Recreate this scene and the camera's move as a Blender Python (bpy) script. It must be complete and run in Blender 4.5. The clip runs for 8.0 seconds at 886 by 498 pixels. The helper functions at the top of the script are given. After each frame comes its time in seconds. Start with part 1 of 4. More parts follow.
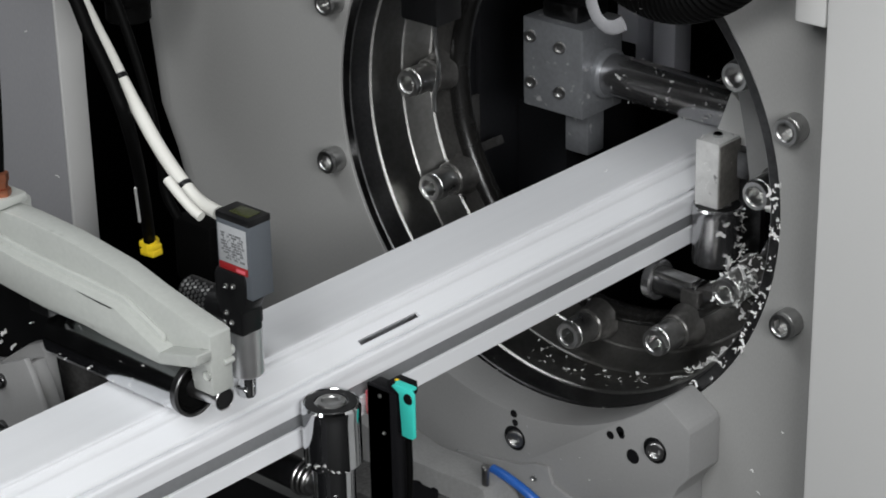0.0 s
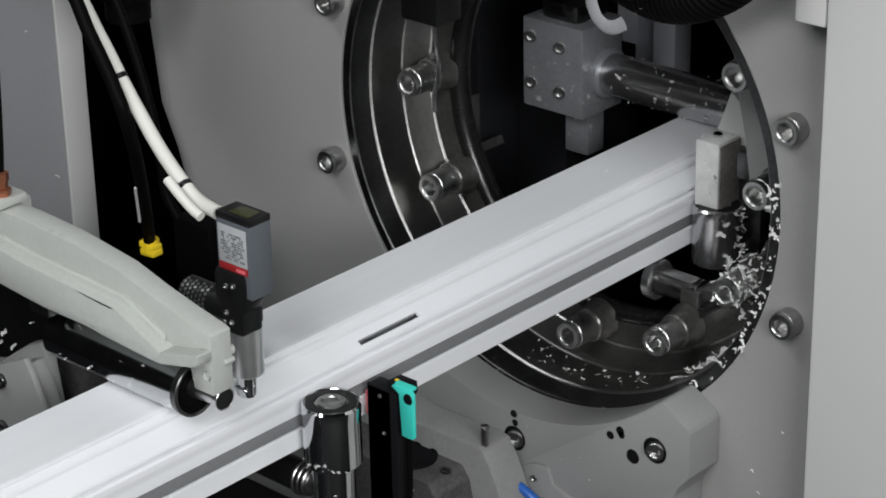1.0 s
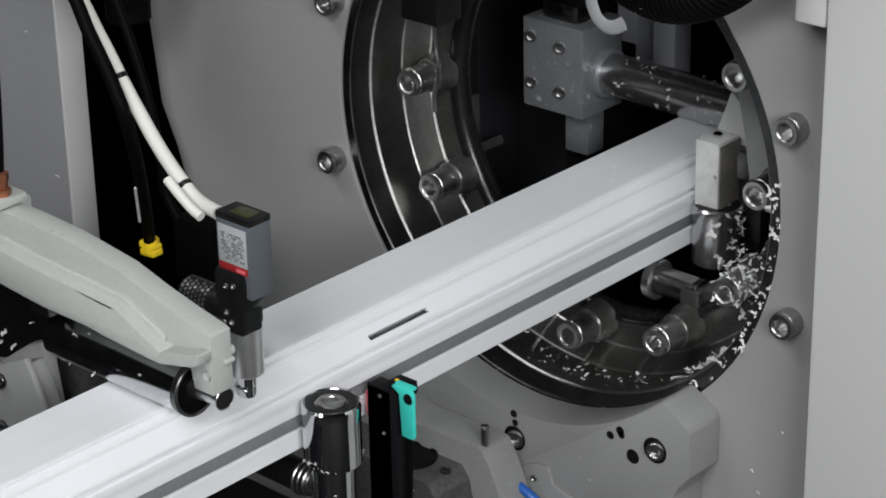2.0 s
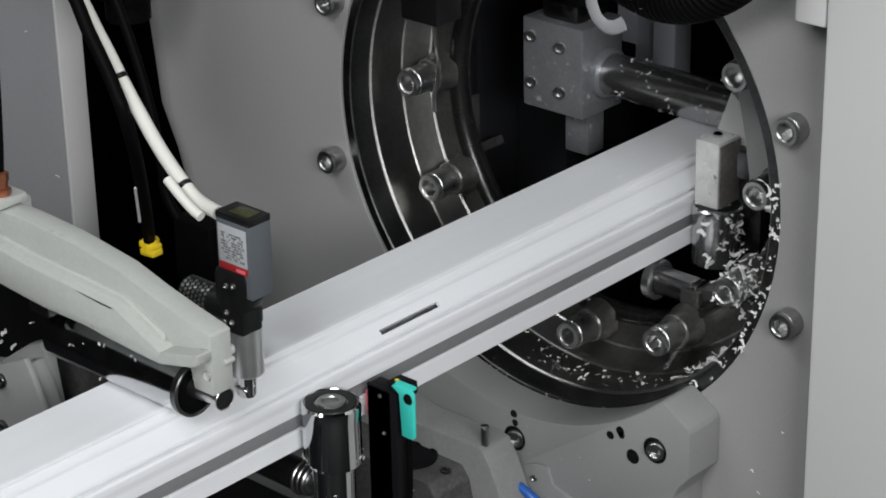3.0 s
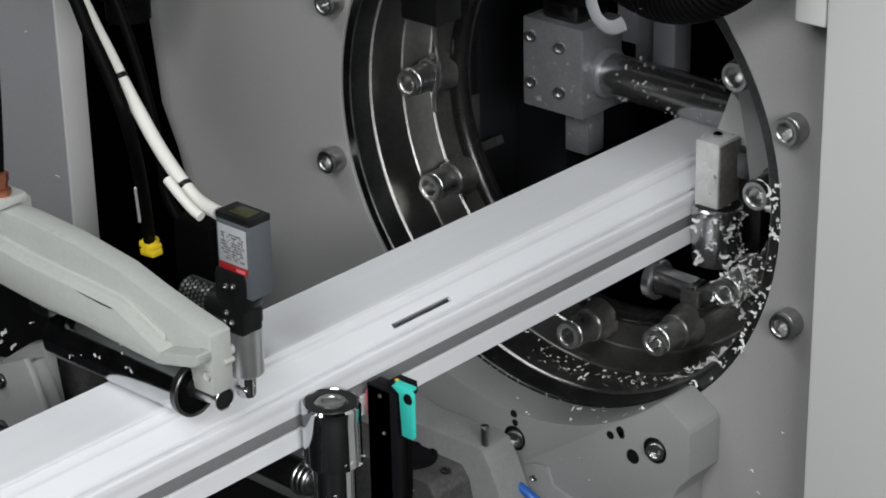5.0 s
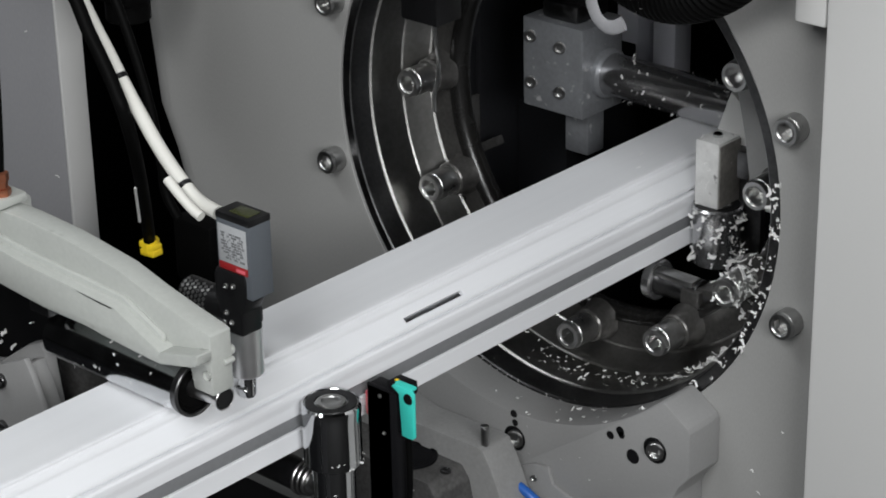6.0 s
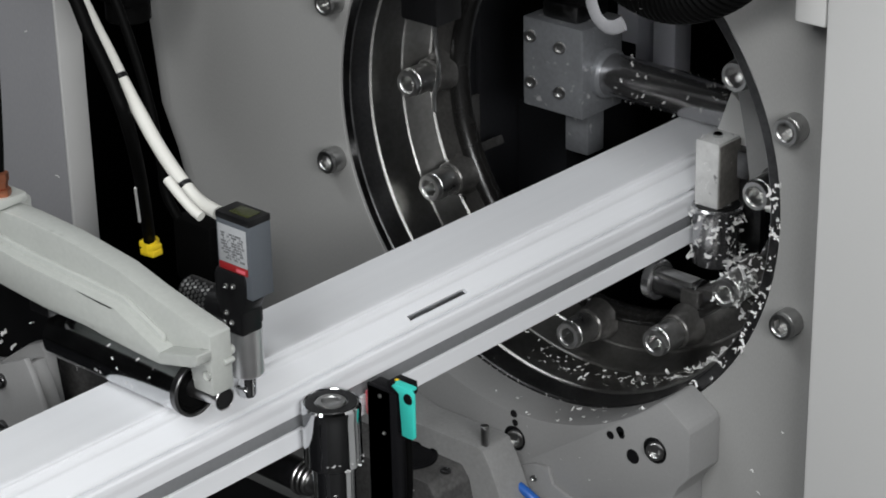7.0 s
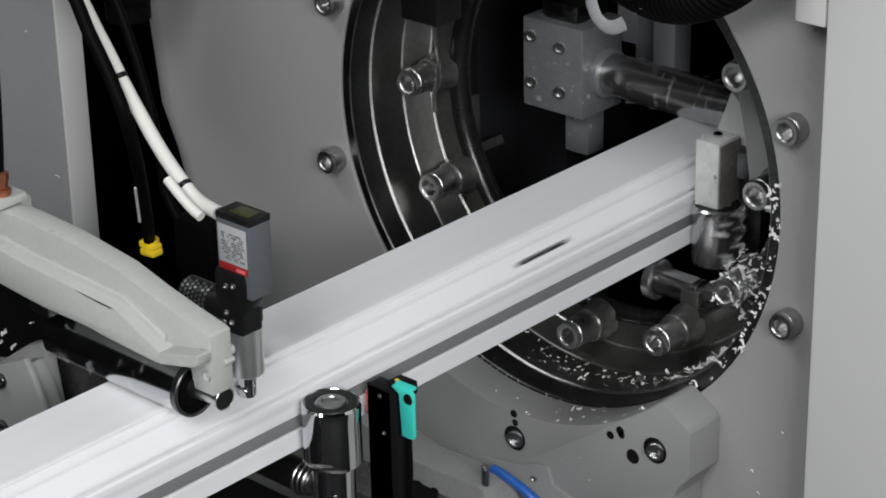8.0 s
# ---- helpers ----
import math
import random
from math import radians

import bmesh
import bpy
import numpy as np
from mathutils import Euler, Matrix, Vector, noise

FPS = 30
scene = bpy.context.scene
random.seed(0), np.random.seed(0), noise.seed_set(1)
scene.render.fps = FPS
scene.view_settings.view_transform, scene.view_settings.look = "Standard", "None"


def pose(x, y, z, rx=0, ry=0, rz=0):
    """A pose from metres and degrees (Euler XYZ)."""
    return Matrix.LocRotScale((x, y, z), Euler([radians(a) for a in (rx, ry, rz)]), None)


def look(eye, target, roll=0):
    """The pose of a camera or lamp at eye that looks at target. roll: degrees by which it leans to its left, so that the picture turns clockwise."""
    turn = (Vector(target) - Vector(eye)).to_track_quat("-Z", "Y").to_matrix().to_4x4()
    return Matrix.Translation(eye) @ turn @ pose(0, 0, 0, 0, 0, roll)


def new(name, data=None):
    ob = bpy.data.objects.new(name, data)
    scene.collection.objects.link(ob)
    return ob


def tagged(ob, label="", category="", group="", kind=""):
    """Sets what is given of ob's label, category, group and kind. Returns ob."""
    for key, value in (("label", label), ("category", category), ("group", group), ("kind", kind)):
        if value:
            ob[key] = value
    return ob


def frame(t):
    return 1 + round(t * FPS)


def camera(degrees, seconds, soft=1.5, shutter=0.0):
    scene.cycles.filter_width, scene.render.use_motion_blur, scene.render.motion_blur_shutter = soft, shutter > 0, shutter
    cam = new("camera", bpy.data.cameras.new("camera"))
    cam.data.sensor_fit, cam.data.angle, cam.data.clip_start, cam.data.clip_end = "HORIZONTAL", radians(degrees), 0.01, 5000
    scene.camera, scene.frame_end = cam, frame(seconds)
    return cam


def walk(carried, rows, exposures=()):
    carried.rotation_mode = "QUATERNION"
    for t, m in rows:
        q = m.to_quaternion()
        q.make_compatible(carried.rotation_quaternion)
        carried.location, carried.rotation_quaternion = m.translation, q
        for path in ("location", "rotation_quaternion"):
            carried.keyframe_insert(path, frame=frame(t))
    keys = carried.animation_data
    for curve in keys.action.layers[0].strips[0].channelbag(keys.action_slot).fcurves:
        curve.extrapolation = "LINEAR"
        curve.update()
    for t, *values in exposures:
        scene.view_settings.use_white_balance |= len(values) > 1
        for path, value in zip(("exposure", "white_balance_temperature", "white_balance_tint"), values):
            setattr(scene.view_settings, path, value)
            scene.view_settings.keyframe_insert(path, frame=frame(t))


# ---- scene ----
# The origin lies on the axis of the machine's ring, in the plane of its front plate.
# x runs along the plate, y into the machine along the profile, z up.
cam = camera(21.36, 8.0, soft=1.85, shutter=0.4)
EYE = (0.8389, -1.0, 0.5269)
AIM = (-0.0816, -0.0016, -0.0862)
walk(cam, [(0.0, look(EYE, AIM, -1.24)), (8.0, look(EYE, AIM, -1.24))])

# ---- light ----
world = bpy.data.worlds.new("workshop_air")
scene.world = world
world.use_nodes = True
world.node_tree.nodes["Background"].inputs[0].default_value = (0.75, 0.85, 1.0, 1)
world.node_tree.nodes["Background"].inputs[1].default_value = 0.05
scene.view_settings.exposure = 0.0


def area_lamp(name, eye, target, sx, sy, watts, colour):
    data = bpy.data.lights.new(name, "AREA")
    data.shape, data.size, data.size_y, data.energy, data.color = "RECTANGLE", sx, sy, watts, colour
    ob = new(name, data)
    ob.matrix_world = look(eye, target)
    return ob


# Added area lights with no visible source, set until tones and highlights fit.
area_lamp("unseen_side_light", (1.75, -1.20, 0.75), (0.0, -0.1, 0.0), 0.8, 0.45, 28, (0.98, 0.99, 1.0))
area_lamp("unseen_front_light", (0.90, -1.8, 1.35), (0.0, -0.2, 0.0), 1.0, 0.6, 26, (0.98, 0.99, 1.0))
area_lamp("unseen_top_light", (-0.7, -1.15, 1.85), (-0.1, -0.2, 0.0), 1.5, 0.3, 15.5, (0.95, 0.98, 1.0))


# ---- materials ----
def material(name, colour, rough=0.5, metal=0.0, vary=0.12, scale=30.0, grain=400.0, bump=0.05, spec=0.5,
             coat=0.0, rough_vary=0.15, dist=0.0006, stretch=(1, 1, 1), turned=0.0, dirt=None, dirt_at=0.62, random_tint=0.0):
    mat = bpy.data.materials.new(name)
    mat.use_nodes = True
    nt = mat.node_tree
    n, link = nt.nodes, nt.links.new
    b = n["Principled BSDF"]
    b.inputs["Metallic"].default_value = metal
    b.inputs["Specular IOR Level"].default_value = spec
    b.inputs["Coat Weight"].default_value = coat
    tc = n.new("ShaderNodeTexCoord")
    mp = n.new("ShaderNodeMapping")
    mp.inputs["Scale"].default_value = stretch
    link(tc.outputs["Object"], mp.inputs["Vector"])
    big = n.new("ShaderNodeTexNoise")
    big.inputs["Scale"].default_value, big.inputs["Detail"].default_value = scale, 5.0
    fine = n.new("ShaderNodeTexNoise")
    fine.inputs["Scale"].default_value, fine.inputs["Detail"].default_value = grain, 3.0
    for tex in (big, fine):
        link(mp.outputs["Vector"], tex.inputs["Vector"])
    mix = n.new("ShaderNodeMix")
    mix.data_type = "RGBA"
    mix.inputs[6].default_value = tuple(c * (1 - vary) for c in colour) + (1,)
    mix.inputs[7].default_value = tuple(min(1.0, c * (1 + vary)) for c in colour) + (1,)
    link(big.outputs["Fac"], mix.inputs[0])
    out = mix.outputs[2]
    speck = n.new("ShaderNodeMix")
    speck.data_type, speck.blend_type = "RGBA", "OVERLAY"
    speck.inputs[0].default_value = vary
    link(out, speck.inputs[6])
    link(fine.outputs["Fac"], speck.inputs[7])
    out = speck.outputs[2]
    if dirt:
        ramp = n.new("ShaderNodeValToRGB")
        ramp.color_ramp.elements[0].position, ramp.color_ramp.elements[1].position = dirt_at, dirt_at + 0.08
        stain = n.new("ShaderNodeTexNoise")
        stain.inputs["Scale"].default_value, stain.inputs["Detail"].default_value = scale * 2.3, 8.0
        link(tc.outputs["Object"], stain.inputs["Vector"])
        link(stain.outputs["Fac"], ramp.inputs[0])
        soil = n.new("ShaderNodeMix")
        soil.data_type = "RGBA"
        link(ramp.outputs[0], soil.inputs[0])
        link(out, soil.inputs[6])
        soil.inputs[7].default_value = tuple(dirt) + (1,)
        out = soil.outputs[2]
    link(out, b.inputs["Base Color"])
    rr = n.new("ShaderNodeMapRange")
    rr.inputs["To Min"].default_value = max(0.02, rough * (1 - rough_vary))
    rr.inputs["To Max"].default_value = min(1.0, rough * (1 + rough_vary))
    link(big.outputs["Fac"], rr.inputs["Value"])
    link(rr.outputs[0], b.inputs["Roughness"])
    if turned:
        tan = n.new("ShaderNodeTangent")
        tan.direction_type, tan.axis = "RADIAL", "Y"
        link(tan.outputs[0], b.inputs["Tangent"])
        b.inputs["Anisotropic"].default_value = turned
    if bump:
        bp = n.new("ShaderNodeBump")
        bp.inputs["Strength"].default_value, bp.inputs["Distance"].default_value = bump, dist
        link(fine.outputs["Fac"], bp.inputs["Height"])
        link(bp.outputs[0], b.inputs["Normal"])
    return mat


M_PLATE = material("grey_powder_coat", (0.285, 0.285, 0.278), 0.42, vary=0.09, scale=6, grain=900, bump=0.12, stretch=(1, 1, 0.45))
M_COLUMN = material("pale_grey_sheet_paint", (0.27, 0.27, 0.281), 0.4, vary=0.10, scale=9, grain=700, bump=0.08, stretch=(1, 1, 0.35))
M_PANEL = material("light_grey_sheet_paint", (0.56, 0.56, 0.55), 0.45, vary=0.03, scale=5, grain=700, bump=0.06)
M_BRACKET = material("grey_painted_casting", (0.245, 0.245, 0.243), 0.45, vary=0.07, scale=25, grain=500, bump=0.2)
M_CLAMP = material("mottled_grey_casting", (0.25, 0.25, 0.247), 0.4, vary=0.15, scale=50, grain=400, bump=0.2)
M_PAD = material("oily_steel", (0.12, 0.118, 0.116), 0.25, metal=0.4, vary=0.45, scale=60, bump=0.2)
M_ARM = material("grey_green_painted_casting", (0.43, 0.445, 0.42), 0.30, vary=0.08, scale=40, grain=350, bump=0.25,
                 dirt=(0.36, 0.37, 0.35), dirt_at=0.66)
M_BLACK = material("black_coating", (0.006, 0.006, 0.0065), 0.38, spec=0.3, vary=0.3, scale=60, bump=0.1)
M_RUBBER = material("black_rubber", (0.003, 0.003, 0.003), 0.5, spec=0.035, vary=0.25, scale=80, bump=0.1)
# Matt black parts; on the inner walls this black stands in for unlit depth.
M_PIT = material("matt_black_and_unlit_depth", (0.006, 0.006, 0.007), 0.6, spec=0.1, vary=0.3, scale=10)
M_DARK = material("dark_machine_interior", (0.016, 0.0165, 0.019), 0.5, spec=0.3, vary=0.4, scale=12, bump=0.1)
M_RING = material("dark_turned_steel", (0.27, 0.267, 0.258), 0.40, metal=1.0, turned=0.75, vary=0.25, scale=22, grain=260, bump=0.06,
                  rough_vary=0.4)
M_RIM = material("blackened_steel", (0.12, 0.12, 0.122), 0.36, metal=1.0, turned=0.4, vary=0.3, scale=40, bump=0.12, rough_vary=0.4)
M_STEEL = material("bright_zinc_steel", (0.41, 0.41, 0.405), 0.33, metal=1.0, vary=0.15, scale=150, bump=0.08, rough_vary=0.4)
M_SCREW = material("bright_screw_steel", (0.56, 0.56, 0.555), 0.32, metal=1.0, vary=0.2, scale=160, bump=0.08, rough_vary=0.5)
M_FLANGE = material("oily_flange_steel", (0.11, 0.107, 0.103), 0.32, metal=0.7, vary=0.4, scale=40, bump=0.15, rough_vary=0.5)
# Oily gloss; the near-black base also passes for the unlit depth behind.
M_LIP = material("oily_casting_unlit_depth", (0.008, 0.0077, 0.0073), 0.26, spec=0.4, vary=0.4, scale=35, bump=0.1, rough_vary=0.4)
M_CHROME = material("polished_chrome", (0.66, 0.67, 0.68), 0.09, metal=1.0, vary=0.04, scale=60, bump=0.02, rough_vary=0.5)
M_ROLL = material("scuffed_chrome", (0.60, 0.61, 0.62), 0.15, metal=1.0, vary=0.12, scale=70, bump=0.05, rough_vary=0.6)
M_BLOCK = material("light_milled_alloy", (0.66, 0.66, 0.65), 0.42, metal=0.1, vary=0.2, scale=90, grain=300, bump=0.2, dirt=(0.16, 0.16, 0.16), dirt_at=0.66)
# Dirt, plus the block's shaded side, put into one brown.
M_SIDE = material("dirt_and_side_shade_steel", (0.20, 0.19, 0.175), 0.5, metal=0.2, vary=0.4, scale=90, grain=300, bump=0.2, dirt=(0.5, 0.5, 0.48), dirt_at=0.66)
M_DULL = material("dull_chrome", (0.52, 0.52, 0.53), 0.20, metal=0.93, vary=0.15, scale=70, bump=0.1, rough_vary=0.5)
M_SATIN = material("satin_steel", (0.50, 0.50, 0.50), 0.3, metal=1.0, vary=0.1, scale=90, bump=0.06)
M_SLEEVE = material("bright_turned_sleeve", (0.80, 0.80, 0.80), 0.40, metal=1.0, vary=0.08, scale=90, bump=0.04)
M_ALU = material("milled_aluminium", (0.27, 0.28, 0.295), 0.42, metal=0.45, vary=0.2, scale=60, grain=300, bump=0.2, dirt=(0.62, 0.62, 0.63), dirt_at=0.64)
M_PROFILE = material("white_upvc", (0.74, 0.75, 0.77), 0.33, vary=0.045, scale=110, grain=900, bump=0.03,
                     stretch=(1, 0.02, 1))
M_GASKET = material("grey_gasket_rubber", (0.185, 0.19, 0.197), 0.6, vary=0.1, scale=40)
M_CHIP = material("white_upvc_chips", (0.75, 0.75, 0.74), 0.5, vary=0.1, scale=300)
M_SENSOR = material("slate_grey_plastic", (0.085, 0.095, 0.108), 0.45, vary=0.06, scale=60, bump=0.06)
M_LABEL = material("silver_label", (0.36, 0.37, 0.38), 0.4, vary=0.1, scale=160)
M_INK = material("grey_print", (0.16, 0.165, 0.17), 0.5)
M_RED = material("red_plastic", (0.26, 0.012, 0.014), 0.4, vary=0.08)
M_PINK = material("translucent_red_lens", (0.7, 0.14, 0.17), 0.2, vary=0.08)
M_OLIVE = material("dim_display", (0.035, 0.04, 0.012), 0.2, vary=0.2)
M_TEAL = material("teal_plastic", (0.045, 0.60, 0.51), 0.42, vary=0.05, scale=70, bump=0.06)
M_YELLOW = material("yellow_tape", (0.88, 0.63, 0.02), 0.5, vary=0.08, scale=120, bump=0.2)
M_CABLE_W = material("ivory_cable_sheath", (0.66, 0.655, 0.61), 0.45, vary=0.05, scale=60, bump=0.05)
M_CABLE_B = material("blue_hose", (0.02, 0.11, 0.42), 0.35, vary=0.08)
M_COPPER = material("copper_fitting", (0.42, 0.16, 0.09), 0.35, metal=0.9, vary=0.2, scale=100)
M_PAPER = material("white_cable_marker", (0.7, 0.7, 0.68), 0.5)
M_BAR = material("lilac_grey_paint", (0.78, 0.79, 0.86), 0.45, vary=0.05)
M_ROOM = material("unseen_room_dark", (0.04, 0.04, 0.042), 0.7, vary=0.2, scale=1.5, grain=30)
M_FLOOR = material("unseen_dark_floor", (0.014, 0.014, 0.014), 0.6, vary=0.25, scale=2.0, grain=40)


# ---- mesh helpers ----
def finish(bm, sharp=30):
    bmesh.ops.recalc_face_normals(bm, faces=bm.faces)
    for f in bm.faces:
        f.smooth = True
    for e in bm.edges:
        if len(e.link_faces) == 2 and e.calc_face_angle(0) > radians(sharp):
            e.smooth = False
    return bm


def part(name, bm, mat, parent=None, label="", sharp=30):
    finish(bm, sharp)
    me = bpy.data.meshes.new(name)
    bm.to_mesh(me)
    bm.free()
    me.materials.append(mat)
    ob = new(name, me)
    if parent is not None:
        ob.parent = parent
    if label:
        ob["label"] = label
    return ob


def thing(name, at, label, category, group="", kind=""):
    ob = new(name)
    ob.empty_display_size = 0.02
    ob.matrix_basis = at if isinstance(at, Matrix) else pose(*at)
    return tagged(ob, label, category, group, kind)


def join(*bms):
    out = bms[0]
    for b in bms[1:]:
        me = bpy.data.meshes.new("tmp")
        b.to_mesh(me)
        b.free()
        out.from_mesh(me)
        bpy.data.meshes.remove(me)
    return out


def moved(bm, m):
    bmesh.ops.transform(bm, matrix=m, verts=bm.verts)
    return bm


def bevel(bm, w, seg=2, angle=25):
    if w > 0:
        edges = [e for e in bm.edges if len(e.link_faces) == 2 and e.calc_face_angle(0) > radians(angle)]
        bmesh.ops.bevel(bm, geom=edges, offset=w, segments=seg, profile=0.5, affect="EDGES", clamp_overlap=True)
    return bm


def box(x0, x1, y0, y1, z0, z1, w=0.0008, seg=2):
    bm = bmesh.new()
    bmesh.ops.create_cube(bm, size=1)
    bmesh.ops.transform(bm, matrix=Matrix.Translation(((x0 + x1) / 2, (y0 + y1) / 2, (z0 + z1) / 2))
                        @ Matrix.Diagonal((x1 - x0, y1 - y0, z1 - z0, 1)), verts=bm.verts)
    return bevel(bm, w, seg)


AXES = {"x": Matrix(((0, 0, 1), (1, 0, 0), (0, 1, 0))).to_4x4(), "y": Matrix(((1, 0, 0), (0, 0, 1), (0, -1, 0))).to_4x4(),
        "z": Matrix.Identity(4)}


def lathe(rows, axis="z", at=(0, 0, 0), seg=40, start=0.0, end=360.0):
    """Turns (radius, height) rows about an axis through at."""
    bm = bmesh.new()
    full = end - start >= 359.9
    n = seg if full else seg + 1
    rings = []
    for r, h in rows:
        if r < 1e-6:
            rings.append([bm.verts.new((0, 0, h))])
        else:
            rings.append([bm.verts.new((r * math.cos(a), r * math.sin(a), h))
                          for a in (radians(start + (end - start) * i / seg) for i in range(n))])
    for a, b in zip(rings, rings[1:]):
        for i in range(seg):
            j = (i + 1) % n
            f = [a[i % len(a)], a[j % len(a)], b[j % len(b)], b[i % len(b)]]
            f = list(dict.fromkeys(f))
            if len(f) > 2:
                bm.faces.new(f)
    return moved(bm, Matrix.Translation(at) @ AXES[axis])


def rod(p0, p1, r, seg=24, w=0.0006, r2=None):
    """A round bar with chamfered ends from p0 to p1."""
    p0, p1 = Vector(p0), Vector(p1)
    h = (p1 - p0).length
    r2 = r if r2 is None else r2
    w = min(w, h / 3, r / 2)
    bm = lathe([(0, 0), (r - w, 0), (r, w), (r2, h - w), (r2 - w, h), (0, h)], seg=seg)
    return moved(bm, Matrix.Translation(p0) @ (p1 - p0).to_track_quat("Z", "Y").to_matrix().to_4x4())


def prism(points, plane, a, b, w=0.001, seg=2):
    """A polygon in the plane 'xz', 'xy' or 'yz', pushed from a to b along the third axis."""
    bm = bmesh.new()
    put = {"xz": lambda u, v, d: (u, d, v), "xy": lambda u, v, d: (u, v, d), "yz": lambda u, v, d: (d, u, v)}[plane]
    lo = [bm.verts.new(put(u, v, a)) for u, v in points]
    hi = [bm.verts.new(put(u, v, b)) for u, v in points]
    bm.faces.new(lo)
    bm.faces.new(hi[::-1])
    for i in range(len(points)):
        j = (i + 1) % len(points)
        bm.faces.new((lo[i], lo[j], hi[j], hi[i]))
    bmesh.ops.recalc_face_normals(bm, faces=bm.faces)
    return bevel(bm, w, seg)


def glide(points, steps=8):
    """A smooth line through the points."""
    pts = [Vector(p) for p in points]
    pts = [2 * pts[0] - pts[1]] + pts + [2 * pts[-1] - pts[-2]]
    out = []
    for i in range(1, len(pts) - 2):
        p0, p1, p2, p3 = pts[i - 1:i + 3]
        for k in range(steps):
            t = k / steps
            out.append(0.5 * (2 * p1 + (p2 - p0) * t + (2 * p0 - 5 * p1 + 4 * p2 - p3) * t * t
                              + (3 * p1 - p0 - 3 * p2 + p3) * t ** 3))
    return out + [pts[-2]]


def hose(points, r, seg=12, steps=8, ribs=0.0, thin=1.0):
    """A round cable through the points; ribs: depth of corrugation."""
    line = glide(points, steps)
    bm = bmesh.new()
    rings = []
    up = Vector((0.13, 0.31, 0.94))
    for i, p in enumerate(line):
        d = (line[min(i + 1, len(line) - 1)] - line[max(i - 1, 0)]).normalized()
        u = (up - d * up.dot(d)).normalized()
        v = d.cross(u)
        up = u
        rad = (r - (ribs if i % 4 in (0, 1) else 0)) * (thin + (1 - thin) * min(1.0, 2.0 * i / len(line)))
        rings.append([bm.verts.new(p + rad * (math.cos(a) * u + math.sin(a) * v))
                      for a in (2 * math.pi * k / seg for k in range(seg))])
    for a, b in zip(rings, rings[1:]):
        for k in range(seg):
            bm.faces.new((a[k], a[(k + 1) % seg], b[(k + 1) % seg], b[k]))
    bm.faces.new(rings[0][::-1])
    bm.faces.new(rings[-1])
    return bm


def cap_screw(r, h, seg=30):
    """A socket cap screw's head: its seat at the origin, its top at +z."""
    bm = bmesh.new()
    c, hx, deep = 0.07 * r, 0.60 * r, 0.55 * h

    def circle(rad, z):
        return [bm.verts.new((rad * math.cos(2 * math.pi * i / seg), rad * math.sin(2 * math.pi * i / seg), z)) for i in range(seg)]

    def hexagon(rad, z):
        out = []
        for i in range(seg):
            a = 2 * math.pi * i / seg
            k = (a + math.pi / 6) % (math.pi / 3) - math.pi / 6
            d = rad * math.cos(math.pi / 6) / math.cos(k)
            out.append(bm.verts.new((d * math.cos(a), d * math.sin(a), z)))
        return out
    rings = [circle(r * 0.97, 0), circle(r, c), circle(r, h * 0.80), circle(r * 0.96, h * 0.82), circle(r * 0.96, h * 0.9), circle(r * 0.9, h),
             circle(hx * 1.14, h), circle(hx * 1.06, h - 0.06 * r), hexagon(hx, h - 0.1 * r), hexagon(hx, h - deep)]
    for a, b in zip(rings, rings[1:]):
        for i in range(seg):
            bm.faces.new((a[i], a[(i + 1) % seg], b[(i + 1) % seg], b[i]))
    bm.faces.new(rings[-1])
    bm.faces.new(rings[0][::-1])
    return bm


def plate_with_hole(outline, y0, y1, cx, r, seg=96, w=0.0003):
    """An upright plate between y0 and y1 with a round hole about the axis, its rim chamfered."""
    bm = bmesh.new()
    outline = [(x - cx, z) for x, z in outline]
    corner = [math.atan2(z, x) for x, z in outline]
    angles = sorted([2 * math.pi * i / seg - math.pi for i in range(seg)] + corner)

    def edge(a):
        ca, sa = math.cos(a), math.sin(a)
        ts = []
        for (ax, az), (bx, bz) in zip(outline, outline[1:] + outline[:1]):
            ux, uz = bx - ax, bz - az
            det = ca * uz - sa * ux
            if abs(det) > 1e-12:
                t, s = (ax * uz - az * ux) / det, (ax * sa - az * ca) / det
                if t > 0 and -1e-6 <= s <= 1 + 1e-6:
                    ts.append(t)
        t = min(ts)
        return t * ca, t * sa
    rings = [[], [], [], [], []]
    for a in angles:
        ca, sa = math.cos(a), math.sin(a)
        ex, ez = edge(a)
        for k, p in enumerate(((ex, y0, ez), ((r + w) * ca, y0, (r + w) * sa), (r * ca, y0 + w, r * sa), (r * ca, y1, r * sa), (ex, y1, ez))):
            rings[k].append(bm.verts.new((p[0] + cx, p[1], p[2])))
    n = len(angles)
    for a, b in zip(rings, rings[1:] + rings[:1]):
        for i in range(n):
            bm.faces.new((a[i], a[(i + 1) % n], b[(i + 1) % n], b[i]))
    return bm


